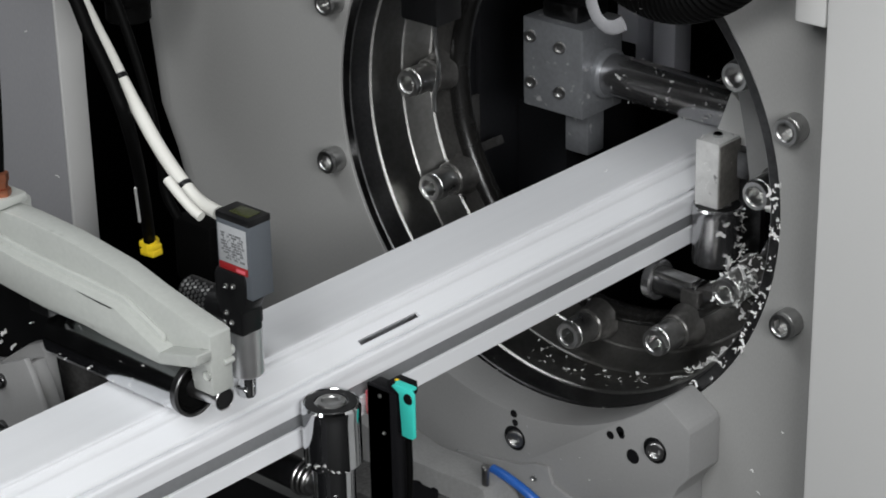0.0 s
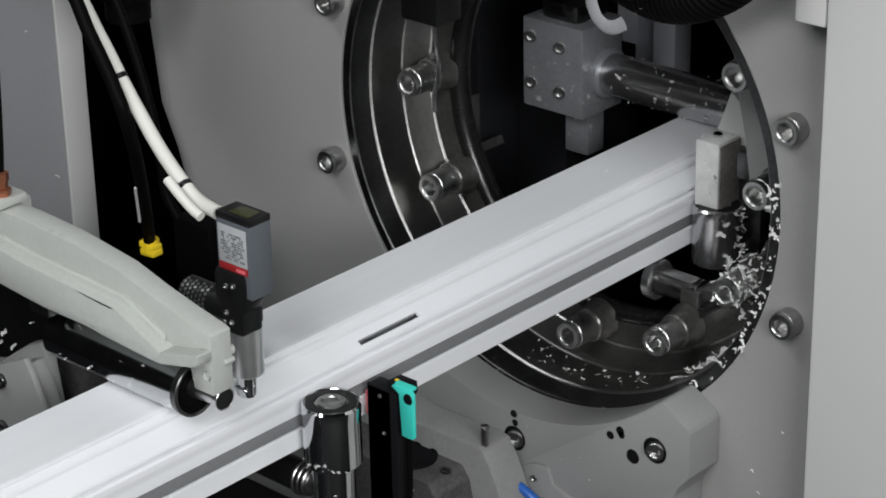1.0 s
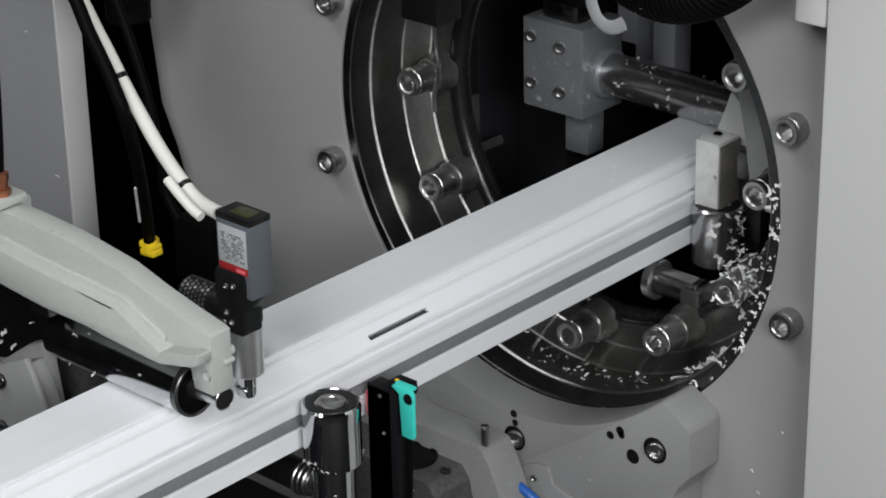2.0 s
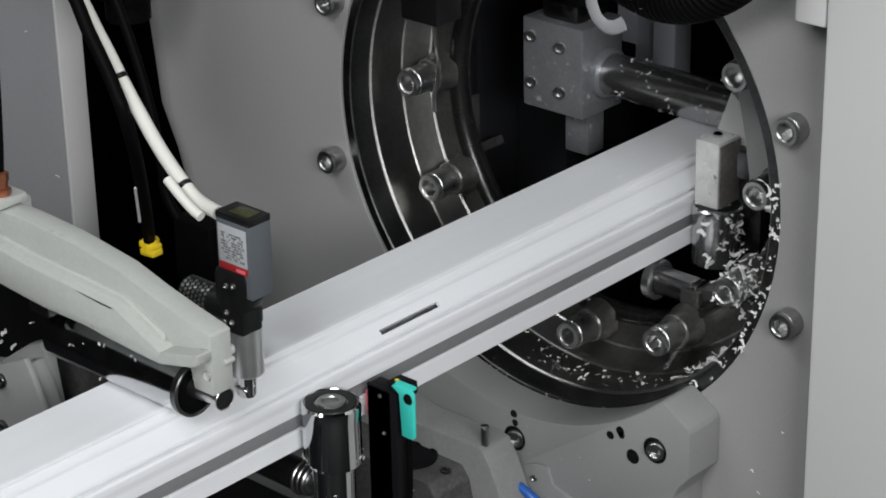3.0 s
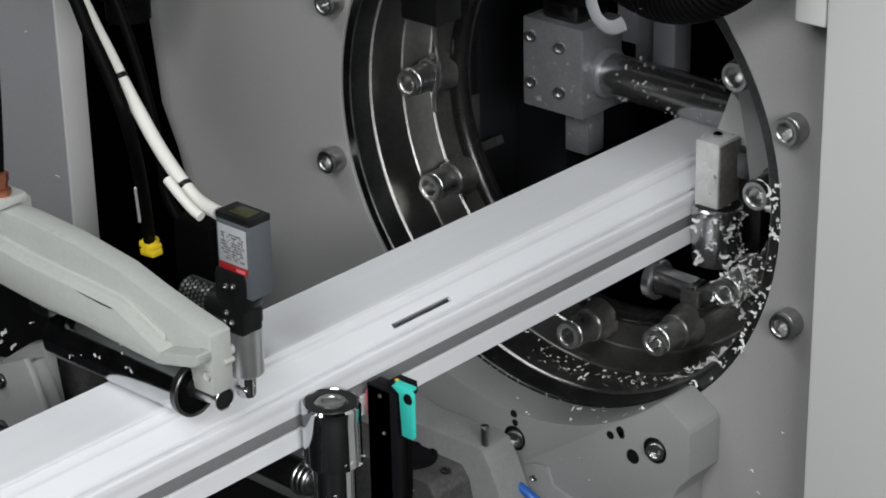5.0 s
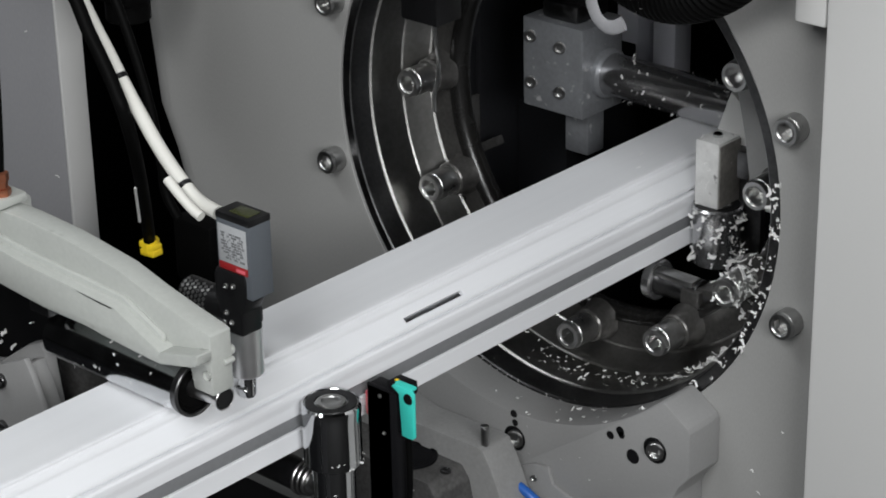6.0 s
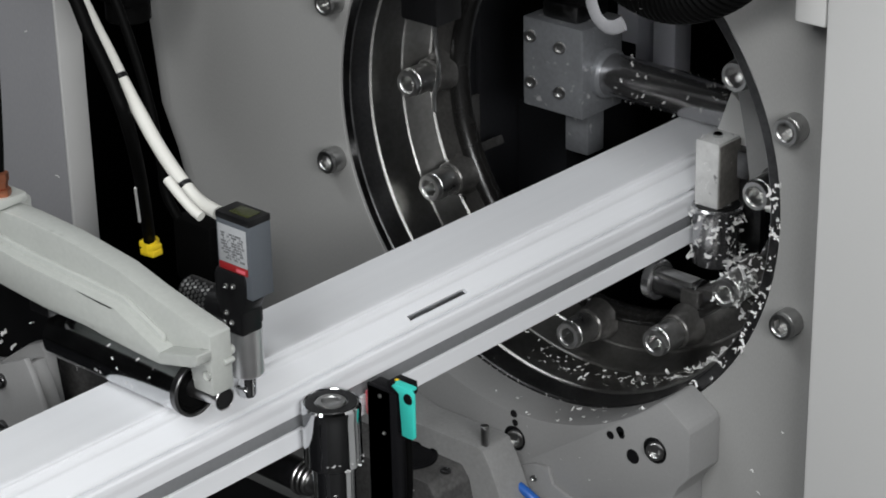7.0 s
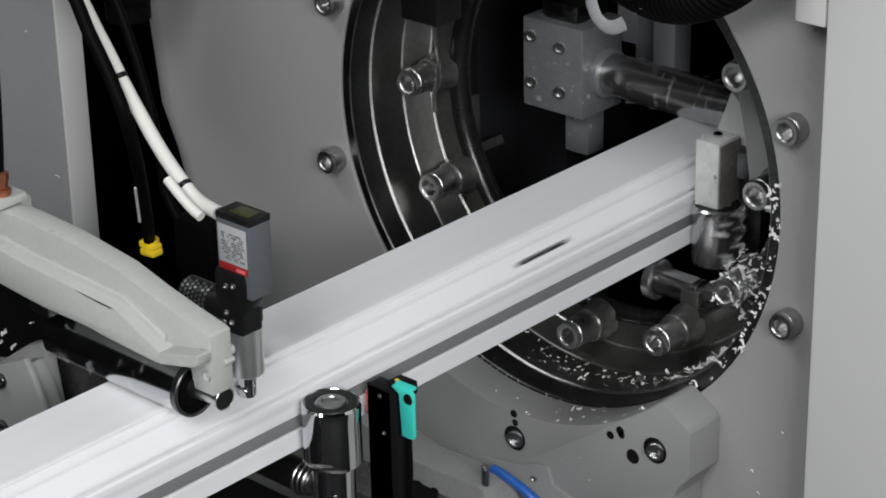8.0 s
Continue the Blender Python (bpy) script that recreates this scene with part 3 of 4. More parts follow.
    part("casting_seam", prism([(-0.0300, 0.0206), (-0.003, 0.0192), (-0.003, 0.0187), (-0.0126, 0.0190)], "xz", -0.3328, -0.3322, 0), M_BLACK, ob, "dark casting seam")
    return ob


roller_arm()


# ---- distance sensor over the profile ----
def distance_sensor():
    ob = thing("distance_sensor", (0.038, -0.278, 0.0), "slate grey distance sensor with a printed label and red band", "sensor")
    part("housing", box(-0.0120, 0.0122, -0.0075, 0.0075, 0.0215, 0.0640, 0.0008), M_SENSOR, ob)
    part("top_cover", box(-0.0122, 0.0124, -0.0077, 0.0077, 0.0612, 0.0652, 0.0009), M_BLACK, ob, "black top cover")
    part("display", box(-0.0050, 0.0085, -0.0045, 0.0045, 0.0650, 0.0656, 0.0002), M_OLIVE, ob, "dim olive display")
    label = part("label_plate", box(-0.0104, 0.0098, -0.0079, -0.0074, 0.0385, 0.0590, 0.0001), M_LABEL, ob, "silver printed label")
    rng = random.Random(11)
    bm = bmesh.new()
    for i in range(11):
        for j in range(10):
            if rng.random() < 0.68 and 1 < i + j:
                x, z = -0.0082 + 0.00148 * i, 0.0408 + 0.00148 * j
                w = rng.choice((0.0010, 0.0016, 0.0024))
                bm = join(bm, box(x, x + w * 0.8, -0.00805, -0.00785, z, z + 0.0010, 0))
    part("print", bm, M_INK, label, "grey blurred print")
    part("red_band", box(-0.0105, 0.0099, -0.0081, -0.0073, 0.0345, 0.0383, 0.0002), M_RED, ob, "red band")
    part("red_mark", box(0.002, 0.0085, -0.0083, -0.0080, 0.0355, 0.0372, 0), M_PINK, ob, "pale print on the red band")
    br = part("bracket", join(prism([(-0.0150, 0.0300), (-0.0130, 0.0345), (0.0075, 0.0345), (0.0085, 0.0310), (0.0080, 0.0190), (0.0040, 0.0120), (0.0040, -0.0010), (-0.0080, -0.0010), (-0.0110, 0.0080), (-0.0150, 0.0180)], "xz", -0.0085, 0.0060, 0.0014),
                              box(-0.0200, -0.0120, -0.0030, 0.0090, 0.0040, 0.0240, 0.002)), M_BLACK, ob, "black bracket with small screws")
    part("sleeve_cap", lathe([(0, 0.0075), (0.0088, 0.0075), (0.0097, 0.0066), (0.0097, 0.0010), (0.0090, 0.0002), (0, 0.0002)], "z", (-0.0068, 0.003, 0.0010), 40), M_BLACK, ob, "black cap over the sleeve")
    for x, z in ((-0.0060, 0.0255), (-0.0005, 0.0268), (-0.0065, 0.0105), (-0.0030, 0.0060), (-0.0085, 0.0045)):
        s = part("screw", cap_screw(0.0014, 0.0012, 18), M_STEEL, br, "tiny bright screw")
        s.matrix_basis = Matrix.Translation((x, -0.0083, z)) @ pose(0, 0, 0, 90, 0, 10)
    for x, y in ((-0.0010, -0.0035), (0.0005, 0.0060)):
        part("post_screw", lathe([(0, 0.0046), (0.0010, 0.0044), (0.0013, 0.0036), (0.0013, 0), (0, 0)], "z", (x, y, 0.0082), 16), M_CHROME, br, "small upright screw")
    part("sleeve", lathe([(0, 0.0), (0.0086, 0.0), (0.0091, -0.0006), (0.0091, -0.0290), (0.0084, -0.0300), (0.0050, -0.0300), (0, -0.0300)], "z", (-0.0068, 0.003, 0.0015), 40), M_SLEEVE, ob, "satin steel sleeve")
    part("stylus", lathe([(0, -0.0290), (0.0048, -0.0290), (0.0048, -0.0410), (0.0040, -0.0432), (0.0022, -0.0443), (0, -0.0446)], "z", (-0.0072, 0.003, 0.0015), 28), M_CHROME, ob, "bright steel stylus")
    part("stylus_pin", join(rod((-0.0105, -0.0015, -0.0365), (-0.0030, -0.0015, -0.0365), 0.0013, 14)), M_CHROME, ob, "small cross pin")
    mesh = part("knurled_sleeve", lathe([(0, 0), (0.0085, 0), (0.0085, 0.036), (0, 0.036)], "x", (-0.0560, 0.0100, 0.0010), 36), M_BLACK, ob, "black braided sleeve")
    bm = bmesh.new()
    for i in range(7):
        for j in range(9):
            a = radians(100 + 18 * j + 9 * (i % 2))
            nrm = Vector((0, math.cos(a), math.sin(a)))
            c = Vector((-0.0540 + 0.0029 * i, 0.0100, 0.0010)) + nrm * 0.0085
            bm = join(bm, moved(box(-0.00085, 0.00085, -0.00085, 0.00085, -0.0002, 0.0003, 0), Matrix.Translation(c) @ nrm.to_track_quat("Z", "X").to_matrix().to_4x4() @ pose(0, 0, 0, 0, 0, 45)))
    part("braid", bm, M_STEEL, mesh, "bright braid strands")
    return ob


distance_sensor()


def cable(name, points, r, mat, label, ties=(), thin=1.0):
    ob = thing(name, (0, 0, 0), label, "cable")
    part("sheath", hose(points, r, 14, thin=thin), mat, ob)
    line = glide(points)
    for i in ties:
        p, q = line[i], line[i + 1]
        d = (q - p).normalized()
        part("cable_tie", join(rod(p, p + d * 0.0035, r * 1.08, 20), box(p.x - 0.0012, p.x + 0.0012, p.y - r - 0.002, p.y - r + 0.001, p.z - 0.0015, p.z + 0.0015, 0.0003)), M_BLACK, ob, "black cable tie")
    return ob


cable("white_cable", [(-0.1096, -0.258, 0.1536), (-0.0988, -0.259, 0.1421), (-0.0878, -0.26, 0.1291), (-0.0764, -0.261, 0.1163), (-0.0654, -0.262, 0.1034), (-0.0524, -0.264, 0.0914), (-0.0327, -0.268, 0.0764), (-0.0132, -0.271, 0.0642), (0.0, -0.273, 0.0587), (0.0184, -0.276, 0.0579)],
      0.0038, M_CABLE_W, "ivory cable with black ties, bending down to the sensor", (29, 56))
cable("loose_cable_end", [(-0.0116, -0.283, 0.0710), (-0.0028, -0.283, 0.0646), (0.0060, -0.283, 0.0593), (0.0125, -0.283, 0.0567)], 0.0027, M_CABLE_W, "short ivory cable end strapped to the cable")
tagged_cable = cable("black_cable", [(-0.0954, -0.272, 0.1599), (-0.087, -0.272, 0.1479), (-0.0797, -0.272, 0.1341), (-0.0706, -0.272, 0.1206), (-0.0624, -0.272, 0.107), (-0.0555, -0.272, 0.093), (-0.0624, -0.262, 0.0708), (-0.0795, -0.245, 0.0431), (-0.1014, -0.225, 0.0139), (-0.1241, -0.205, -0.0173), (-0.13, -0.2, -0.0279)],
                     0.0037, M_RUBBER, "black cable strapped along the ivory cable, ending in yellow tape")
part("yellow_tape", join(rod((-0.1290, -0.20, -0.0240), (-0.1288, -0.20, -0.0330), 0.0052, 9, 0.0008), moved(box(-0.0055, 0.0060, -0.0045, 0.0035, -0.0045, -0.0005, 0.0008), pose(-0.1288, -0.20, -0.0255, 0, 6, 0)), moved(box(-0.0055, 0.0060, -0.0045, 0.0035, -0.0045, -0.0005, 0.0008), pose(-0.1288, -0.20, -0.0295, 0, -5, 0))), M_YELLOW, tagged_cable, "yellow tape wrap")
part("marker", rod((-0.0807, -0.2478, 0.0362), (-0.1022, -0.2288, 0.0037), 0.0008, 8), M_PAPER, tagged_cable, "narrow white cable marker")
cable("black_cable", [(-0.205, -0.17, 0.150), (-0.175, -0.17, 0.092), (-0.158, -0.17, 0.048), (-0.150, -0.17, 0.010), (-0.148, -0.17, -0.010), (-0.138, -0.17, -0.024)], 0.0030, M_RUBBER, "thin black cable hanging in the gap")


# ---- upright roller's holder, photoelectric sensor ----
def roller_holder():
    ob = thing("roller_holder", (0.0514, -0.2355, -0.30), "chrome and black holder under the upright roller", "roller holder")
    part("neck", lathe([(0, 0), (0.0125, 0), (0.0125, 0.150), (0.0115, 0.190), (0.0118, 0.2098), (0, 0.2098)], seg=48), M_CHROME, ob, "polished steel neck")
    part("axle", rod((-0.09, 0, 0.191), (-0.024, 0, 0.191), 0.0090, 32), M_BLACK, ob, "black axle tube")
    for k, x in enumerate((-0.0245, -0.0215, -0.0185)):
        part("axle_ring", rod((x, 0, 0.191), (x + 0.0022, 0, 0.191), 0.0102 - 0.0008 * k, 32, 0.0005), M_STEEL, ob, "bright steel ring")
    part("axle_core", rod((-0.0165, 0, 0.191), (-0.008, 0, 0.191), 0.0066, 24), M_SATIN, ob)
    s = part("set_screw", cap_screw(0.0028, 0.0015, 20), M_STEEL, ob, "small set screw")
    s.matrix_basis = Matrix.Translation((0.0095, -0.0085, 0.191)) @ pose(0, 0, 0, 90, 0, 45)
    return ob


roller_holder()


def photo_sensor():
    ob = thing("photo_sensor", (0.0565, -0.20, -0.30), "black and teal photoelectric sensor on a black bracket", "sensor")
    part("bracket", join(box(-0.0135, 0.0080, 0.0000, 0.0110, 0.0, 0.2395, 0.0008), box(-0.0135, 0.0040, 0.0, 0.0020, 0.0, 0.2400, 0.0006)), M_PIT, ob, "black bracket plate")
    body = part("housing", join(box(0.0078, 0.0205, 0.0005, 0.0030, 0.2160, 0.2450, 0.0012), box(0.0010, 0.0140, 0.0005, 0.0115, 0.2380, 0.2455, 0.001)), M_PIT, ob, "black sensor housing")
    part("teal_cover", join(prism([(0.0128, 0.2165), (0.0205, 0.2165), (0.0222, 0.2180), (0.0222, 0.2440), (0.0195, 0.2468), (0.0085, 0.2468), (0.0058, 0.2445), (0.0112, 0.2415)], "xz", -0.0012, 0.0008, 0.0006),
                            box(0.0070, 0.0205, 0.0006, 0.0040, 0.2450, 0.2470, 0.0008)), M_TEAL, body, "teal sensor cover")
    part("lamp", box(0.0040, 0.0062, 0.0035, 0.0055, 0.2455, 0.2460, 0.0002), M_YELLOW, body, "small yellow indicator")
    part("adjuster", lathe([(0, 0), (0.0030, 0), (0.0034, 0.0006)], "y", (0.0182, -0.0016, 0.2405), 20), M_BLACK, body, "black adjuster screw")
    part("lens", box(-0.0168, -0.0128, 0.0015, 0.0085, 0.2185, 0.2335, 0.0012), M_PINK, ob, "translucent red lens")
    for x, z in ((-0.0035, 0.2350), (-0.0010, 0.2130)):
        s = part("screw", cap_screw(0.0012, 0.0008, 16), M_STEEL, ob, "tiny bright screw")
        s.matrix_basis = Matrix.Translation((x, 0.0, z)) @ pose(0, 0, 0, 90, 0, 0)
    part("lead", hose([(0.0150, 0.002, 0.2170), (0.0150, 0.002, 0.190), (0.0130, 0.002, 0.160), (0.0110, 0.002, 0.130), (0.0120, 0.002, 0.0)], 0.0018, 12), M_RUBBER, ob, "black sensor lead")
    return ob


photo_sensor()


# ---- rising clamp ----
def rising_clamp():
    ob = thing("rising_clamp", (0, 0, -0.16), "grey cast clamp that rises under the profile", "clamp")
    body = prism([(-0.11, 0.002), (-0.052, -0.0130), (0.0010, -0.0120), (0.0065, -0.0130), (0.0125, -0.0230), (0.0235, -0.0470), (0.030, -0.080), (-0.11, -0.080)], "xz", -0.066, -0.040, 0.0015)
    part("casting", body, M_CLAMP, ob)
    part("face_pad", prism([(-0.11, -0.028), (-0.010, -0.028), (-0.004, -0.036), (0.001, -0.060), (0.002, -0.080), (-0.11, -0.080)], "xz", -0.098, -0.0655, 0.0015), M_PAD, ob)
    # The socket has no depth; a flat black disc gives its inner shade.
    part("bore", lathe([(0.0170, -0.03), (0.0170, 0.0006), (0.0155, 0.0012), (0.0148, 0.0008), (0.0145, -0.0004), (0, -0.0004)], "z", (-0.0405, -0.0800, -0.0270), 36), M_PIT, ob, "black rim and flat disc standing in for a socket's dark inside")
    part("collar", lathe([(0.0185, -0.03), (0.0185, -0.0062), (0.0195, -0.0055), (0.0215, -0.0055), (0.0222, -0.0062), (0.0222, -0.03)], "z", (-0.0405, -0.0800, -0.0270), 40), M_STEEL, ob, "bright worn collar")
    part("stop_pin", join(rod((0.0035, -0.060, -0.0135), (0.0035, -0.060, -0.0005), 0.0024, 20), rod((0.0035, -0.060, -0.0007), (0.0035, -0.060, 0.0010), 0.0028, 20)), M_STEEL, ob, "bright steel stop pin")
    s = part("socket_screw", cap_screw(0.0035, 0.0020, 20), M_RIM, ob, "dark socket screw")
    s.matrix_basis = Matrix.Translation((-0.0110, -0.0800, -0.0280))
    rng = random.Random(21)
    bm = bmesh.new()
    for k in range(26):
        p = Vector((rng.uniform(-0.055, -0.002), -0.0982, rng.uniform(-0.065, -0.032)))
        chip_shape(bm, lie_on(p, (0, -1, 0), rng), rng, rng.uniform(0.0012, 0.0024))
    tagged(part("stuck_chips", bm, M_CHIP, ob, "tiny white chips"), kind="stuff")
    return ob


clamp = rising_clamp()
part_lift = tagged(part("lift_rod", rod((-0.05, -0.058, -0.31), (-0.05, -0.058, -0.245), 0.012, 24), M_SATIN), "satin steel rod below the rising clamp", "lift rod")


# ---- casting and fittings beside the profile ----
def side_casting():
    ob = thing("side_casting", (0, 0, -0.30), "grey painted casting with dark screws beside the profile", "casting")
    part("body", prism([(-0.30, 0.190), (-0.1481, 0.2288), (-0.1200, 0.2486), (-0.1106, 0.2523), (-0.1054, 0.2481), (-0.1007, 0.2181), (-0.0820, 0.0), (-0.30, 0.0)], "xz", -0.300, -0.293, 0.0008, 2), M_BRACKET, ob)
    part("rib", prism([(-0.30, 0.190), (-0.1259, 0.2403), (-0.1036, 0.2511), (-0.0990, 0.2440), (-0.0900, 0.2238), (-0.0600, 0.15), (-0.0500, 0.0), (-0.30, 0.0)], "xz", -0.316, -0.312, 0.0008, 2), M_BRACKET, ob)
    part("rib_web", prism([(-0.30, 0.180), (-0.1259, 0.2360), (-0.1056, 0.2460), (-0.0960, 0.2238), (-0.0700, 0.15), (-0.0620, 0.0), (-0.30, 0.0)], "xz", -0.3125, -0.2995, 0.0015, 2), M_BRACKET, ob)
    for x, y, z in ((-0.1129, -0.300, 0.2384), (-0.1257, -0.316, 0.2311), (-0.1289, -0.316, 0.2009)):
        s = part("socket_screw", cap_screw(0.0042, 0.0035, 24), M_RIM, ob, "dark socket screw")
        s.matrix_basis = Matrix.Translation((x, y, z)) @ pose(0, 0, 0, 90, 0, 15)
    return ob


side_casting()
fitting = thing("copper_fitting", (-0.1045, -0.318, 0.0484), "copper-coloured air fitting on the grey arm", "fitting")
part("nut", lathe([(0, 0), (0.0046, 0), (0.0050, 0.001), (0.0050, 0.0040), (0.0036, 0.0046), (0.0036, 0.008), (0.0044, 0.0085), (0.0044, 0.0130), (0.0030, 0.0138), (0, 0.0138)], seg=6), M_COPPER, fitting)
part("stem", hose([(0, 0, 0.0130), (0.0020, 0, 0.03), (0.0045, 0, 0.06), (0.0075, 0, 0.115), (0.010, 0.0, 0.20)], 0.0022, 12), M_RUBBER, fitting, "thin black air line")


# ---- inside the ring ----
def roller_block():
    ob = thing("roller_block", (0, 0, 0), "milled aluminium block with four screws, holding the rear roller", "machine block")
    part("block", box(-0.1435, -0.0915, 0.150, 0.193, -0.0470, 0.0165, 0.0012), M_ALU, ob)
    part("lower_block", box(-0.1211, -0.1010, 0.168, 0.186, -0.0810, -0.0475, 0.0012), M_ALU, ob)
    part("collar", lathe([(0, 0), (0.0175, 0), (0.0175, 0.004), (0.0160, 0.0055), (0, 0.0055)], "x", (-0.0918, 0.1760, -0.0201), 36), M_ALU, ob)
    for x, z in ((-0.1360, 0.0040), (-0.1105, 0.0010), (-0.1360, -0.0290), (-0.1105, -0.0310)):
        s = part("socket_screw", cap_screw(0.0042, 0.0030, 22), M_STEEL, ob, "bright socket screw")
        s.matrix_basis = Matrix.Translation((x, 0.150, z)) @ pose(0, 0, 0, 90, 0, 25)
    part("carrier", box(-0.140, -0.112, 0.192, 0.235, -1.1, -0.02, 0.001), M_PIT, ob, "dark carrier post")
    part("rough_cover", join(box(-0.132, -0.100, 0.155, 0.19, 0.0163, 0.030, 0.004), box(-0.118, -0.092, 0.16, 0.18, 0.028, 0.037, 0.003)), M_RIM, ob, "dirty metal fitting")
    return ob


roller_block()


def rear_side_mount():
    ob = thing("roller_mount", (0, 0, 0), "bright steel block above the rear upright roller", "machine block")
    part("block", box(0.0405, 0.0580, 0.0985, 0.1210, -0.0545, -0.0110, 0.0008), M_BLOCK, ob)
    # Thin plate added to darken the block's side that the lights catch.
    part("side_shade_plate", box(0.0581, 0.0592, 0.0990, 0.1205, -0.0535, -0.0125, 0.0003), M_SIDE, ob, "added brownish side plate, dirt and side shade in its colour")
    part("guard_plate", prism([(0.0634, 0.0725), (0.0841, 0.0664), (0.0956, 0.0190), (0.1009, -0.0254), (0.0822, -0.0341), (0.0770, -0.0005), (0.0680, 0.0375)], "xz", 0.0985, 0.1015, 0.0005), M_BRACKET, ob, "grey guard plate behind the ring")
    part("guard_arm", box(0.0700, 0.0790, 0.1010, 0.1270, -0.0300, -0.0120, 0.0005), M_RIM, ob, "dark arm of the guard")
    part("plug", rod((0.0490, 0.110, -0.0112), (0.0490, 0.110, -0.0085), 0.0032, 20), M_CHROME, ob, "small bright plug")
    part("gusset", prism([(0.0400, -0.060), (0.0360, -0.0155), (0.0460, 0.0130), (0.0580, 0.0040), (0.0730, -0.012), (0.0820, -0.030), (0.0840, -0.060)], "xz", 0.1265, 0.1315, 0.0006), M_PANEL, ob, "grey gusset plate")
    part("stem", join(box(0.044, 0.060, 0.112, 0.130, -0.100, -0.0945, 0.0005), box(0.044, 0.075, 0.1215, 0.1265, -0.105, -0.020, 0.0005), box(0.05, 0.09, 0.126, 0.20, -0.11, -0.100, 0.0005), box(0.06, 0.075, 0.19, 0.502, -0.11, -0.100, 0)), M_RIM, ob, "dark stem")
    return ob


rear_side_mount()
for x0, x1 in ((-0.1800, -0.1609), (-0.1469, -0.1269)):
    tagged(part("grey_bar", box(x0, x1, 0.30, 0.32, -0.075, 0.602, 0.001), M_BAR), "lilac-grey painted upright bar inside the machine", "upright bar", "upright bars")
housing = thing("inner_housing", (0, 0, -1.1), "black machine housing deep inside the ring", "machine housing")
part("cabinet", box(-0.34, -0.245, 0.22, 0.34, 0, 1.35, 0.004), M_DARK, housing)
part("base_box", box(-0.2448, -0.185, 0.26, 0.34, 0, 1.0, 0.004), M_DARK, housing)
part("guide_rail", box(-0.300, -0.27, 0.205, 0.2198, 0.9, 1.30, 0.002), M_RIM, housing, "dark steel guide rail")
part("upright", box(-0.2500, -0.2450, 0.2080, 0.2198, 0.960, 1.016, 0.001), M_PAD, housing, "dim steel upright")
part("cross_bar", moved(box(0.0, 0.030, -0.004, 0.004, -0.0035, 0.0035, 0.001), pose(-0.2450, 0.2120, 0.9730, 0, -30, 0)), M_PAD, housing, "dim steel cross bar")
part("rail_clip", box(-0.262, -0.248, 0.208, 0.2198, 0.99, 1.06, 0.002), M_DARK, housing)
lower_shaft = thing("lower_shaft", (0, 0.075, -0.1010), "dull steel shaft end with a flat key, low inside the ring", "shaft")
part("collar", lathe([(0, 0), (0.0128, 0), (0.0134, 0.0008), (0.0134, 0.0060), (0.0122, 0.0068), (0.0098, 0.0068), (0.0090, 0.0050), (0, 0.0050)], "x", (0.0270, 0, 0), 40), M_DULL, lower_shaft, "bright collar")
part("core", rod((0.030, 0, 0), (0.066, 0, 0), 0.0088, 32), M_RIM, lower_shaft)
part("key", box(0.0345, 0.0640, -0.0092, 0.0010, 0.0062, 0.0102, 0.0006), M_STEEL, lower_shaft, "pale flat key")
part("fork", join(box(0.0560, 0.0700, -0.0100, 0.0080, -0.0100, 0.0048, 0.001), prism([(0.0640, -0.0100), (0.0830, 0.0030), (0.0860, 0.0080), (0.0640, 0.0060)], "xz", -0.0060, 0.0060, 0.0006)), M_FLANGE, lower_shaft, "dark fork")
part("stub", rod((0.070, 0, 0), (0.123, 0, 0), 0.0065, 24), M_RIM, lower_shaft)


# ---- hanging things at the top ----
corr = thing("corrugated_hose", (0, 0, 0), "black corrugated hose sagging in front of the ring", "hose")
part("tube", hose([(0.020, -0.028, 0.260), (0.040, -0.028, 0.195), (0.066, -0.029, 0.154), (0.100, -0.030, 0.1365), (0.132, -0.032, 0.1395), (0.165, -0.036, 0.163), (0.19, -0.04, 0.21), (0.20, -0.04, 0.30)], 0.0205, 24, 40, 0.0016), M_RUBBER, corr)
strap = tagged(part("hose_strap", moved(hose([(0.0760, -0.0100, 0.1500), (0.0785, -0.0100, 0.1273), (0.0801, -0.0100, 0.1212), (0.0833, -0.0100, 0.1161), (0.0888, -0.0100, 0.1130), (0.0950, -0.0100, 0.1136), (0.1010, -0.0100, 0.1170)], 0.0040, 14), Matrix.Translation((0, -0.053, 0)) @ Matrix.Diagonal((1, 0.35, 1, 1)) @ Matrix.Translation((0, 0.01, 0))), M_COLUMN), "pale grey strap hooked under the black hose", "strap")
pendant = thing("black_nozzle", (-0.1165, 0.030, 0.0515), "black nozzle block hanging in the ring", "nozzle")
part("block", box(-0.0155, 0.0155, -0.012, 0.012, 0, 0.12, 0.002), M_BLACK, pendant)
part("swarf_string", hose([(0.002, 0, 0.001), (0.0025, 0.001, -0.016), (0.0055, 0.000, -0.028), (0.0035, 0.001, -0.040), (0.0010, 0, -0.052), (0.0015, 0, -0.062)], 0.0015, 7), M_STEEL, pendant, "twisted grey swarf string")
# Added black box, placed to fit the camera's view of a dark area.
gap_box = thing("black_filler_box", (-0.2281, -0.100, -0.1150), "black box added to fill the dark area behind the sensor cable", "junction box")
part("case", box(0.0, 0.036, 0.0, 0.030, 0.0, 0.045, 0.004), M_RUBBER, gap_box)
plug = thing("black_connector", (-0.303, -0.06, 0.080), "black cable connector hanging before the plate", "connector")
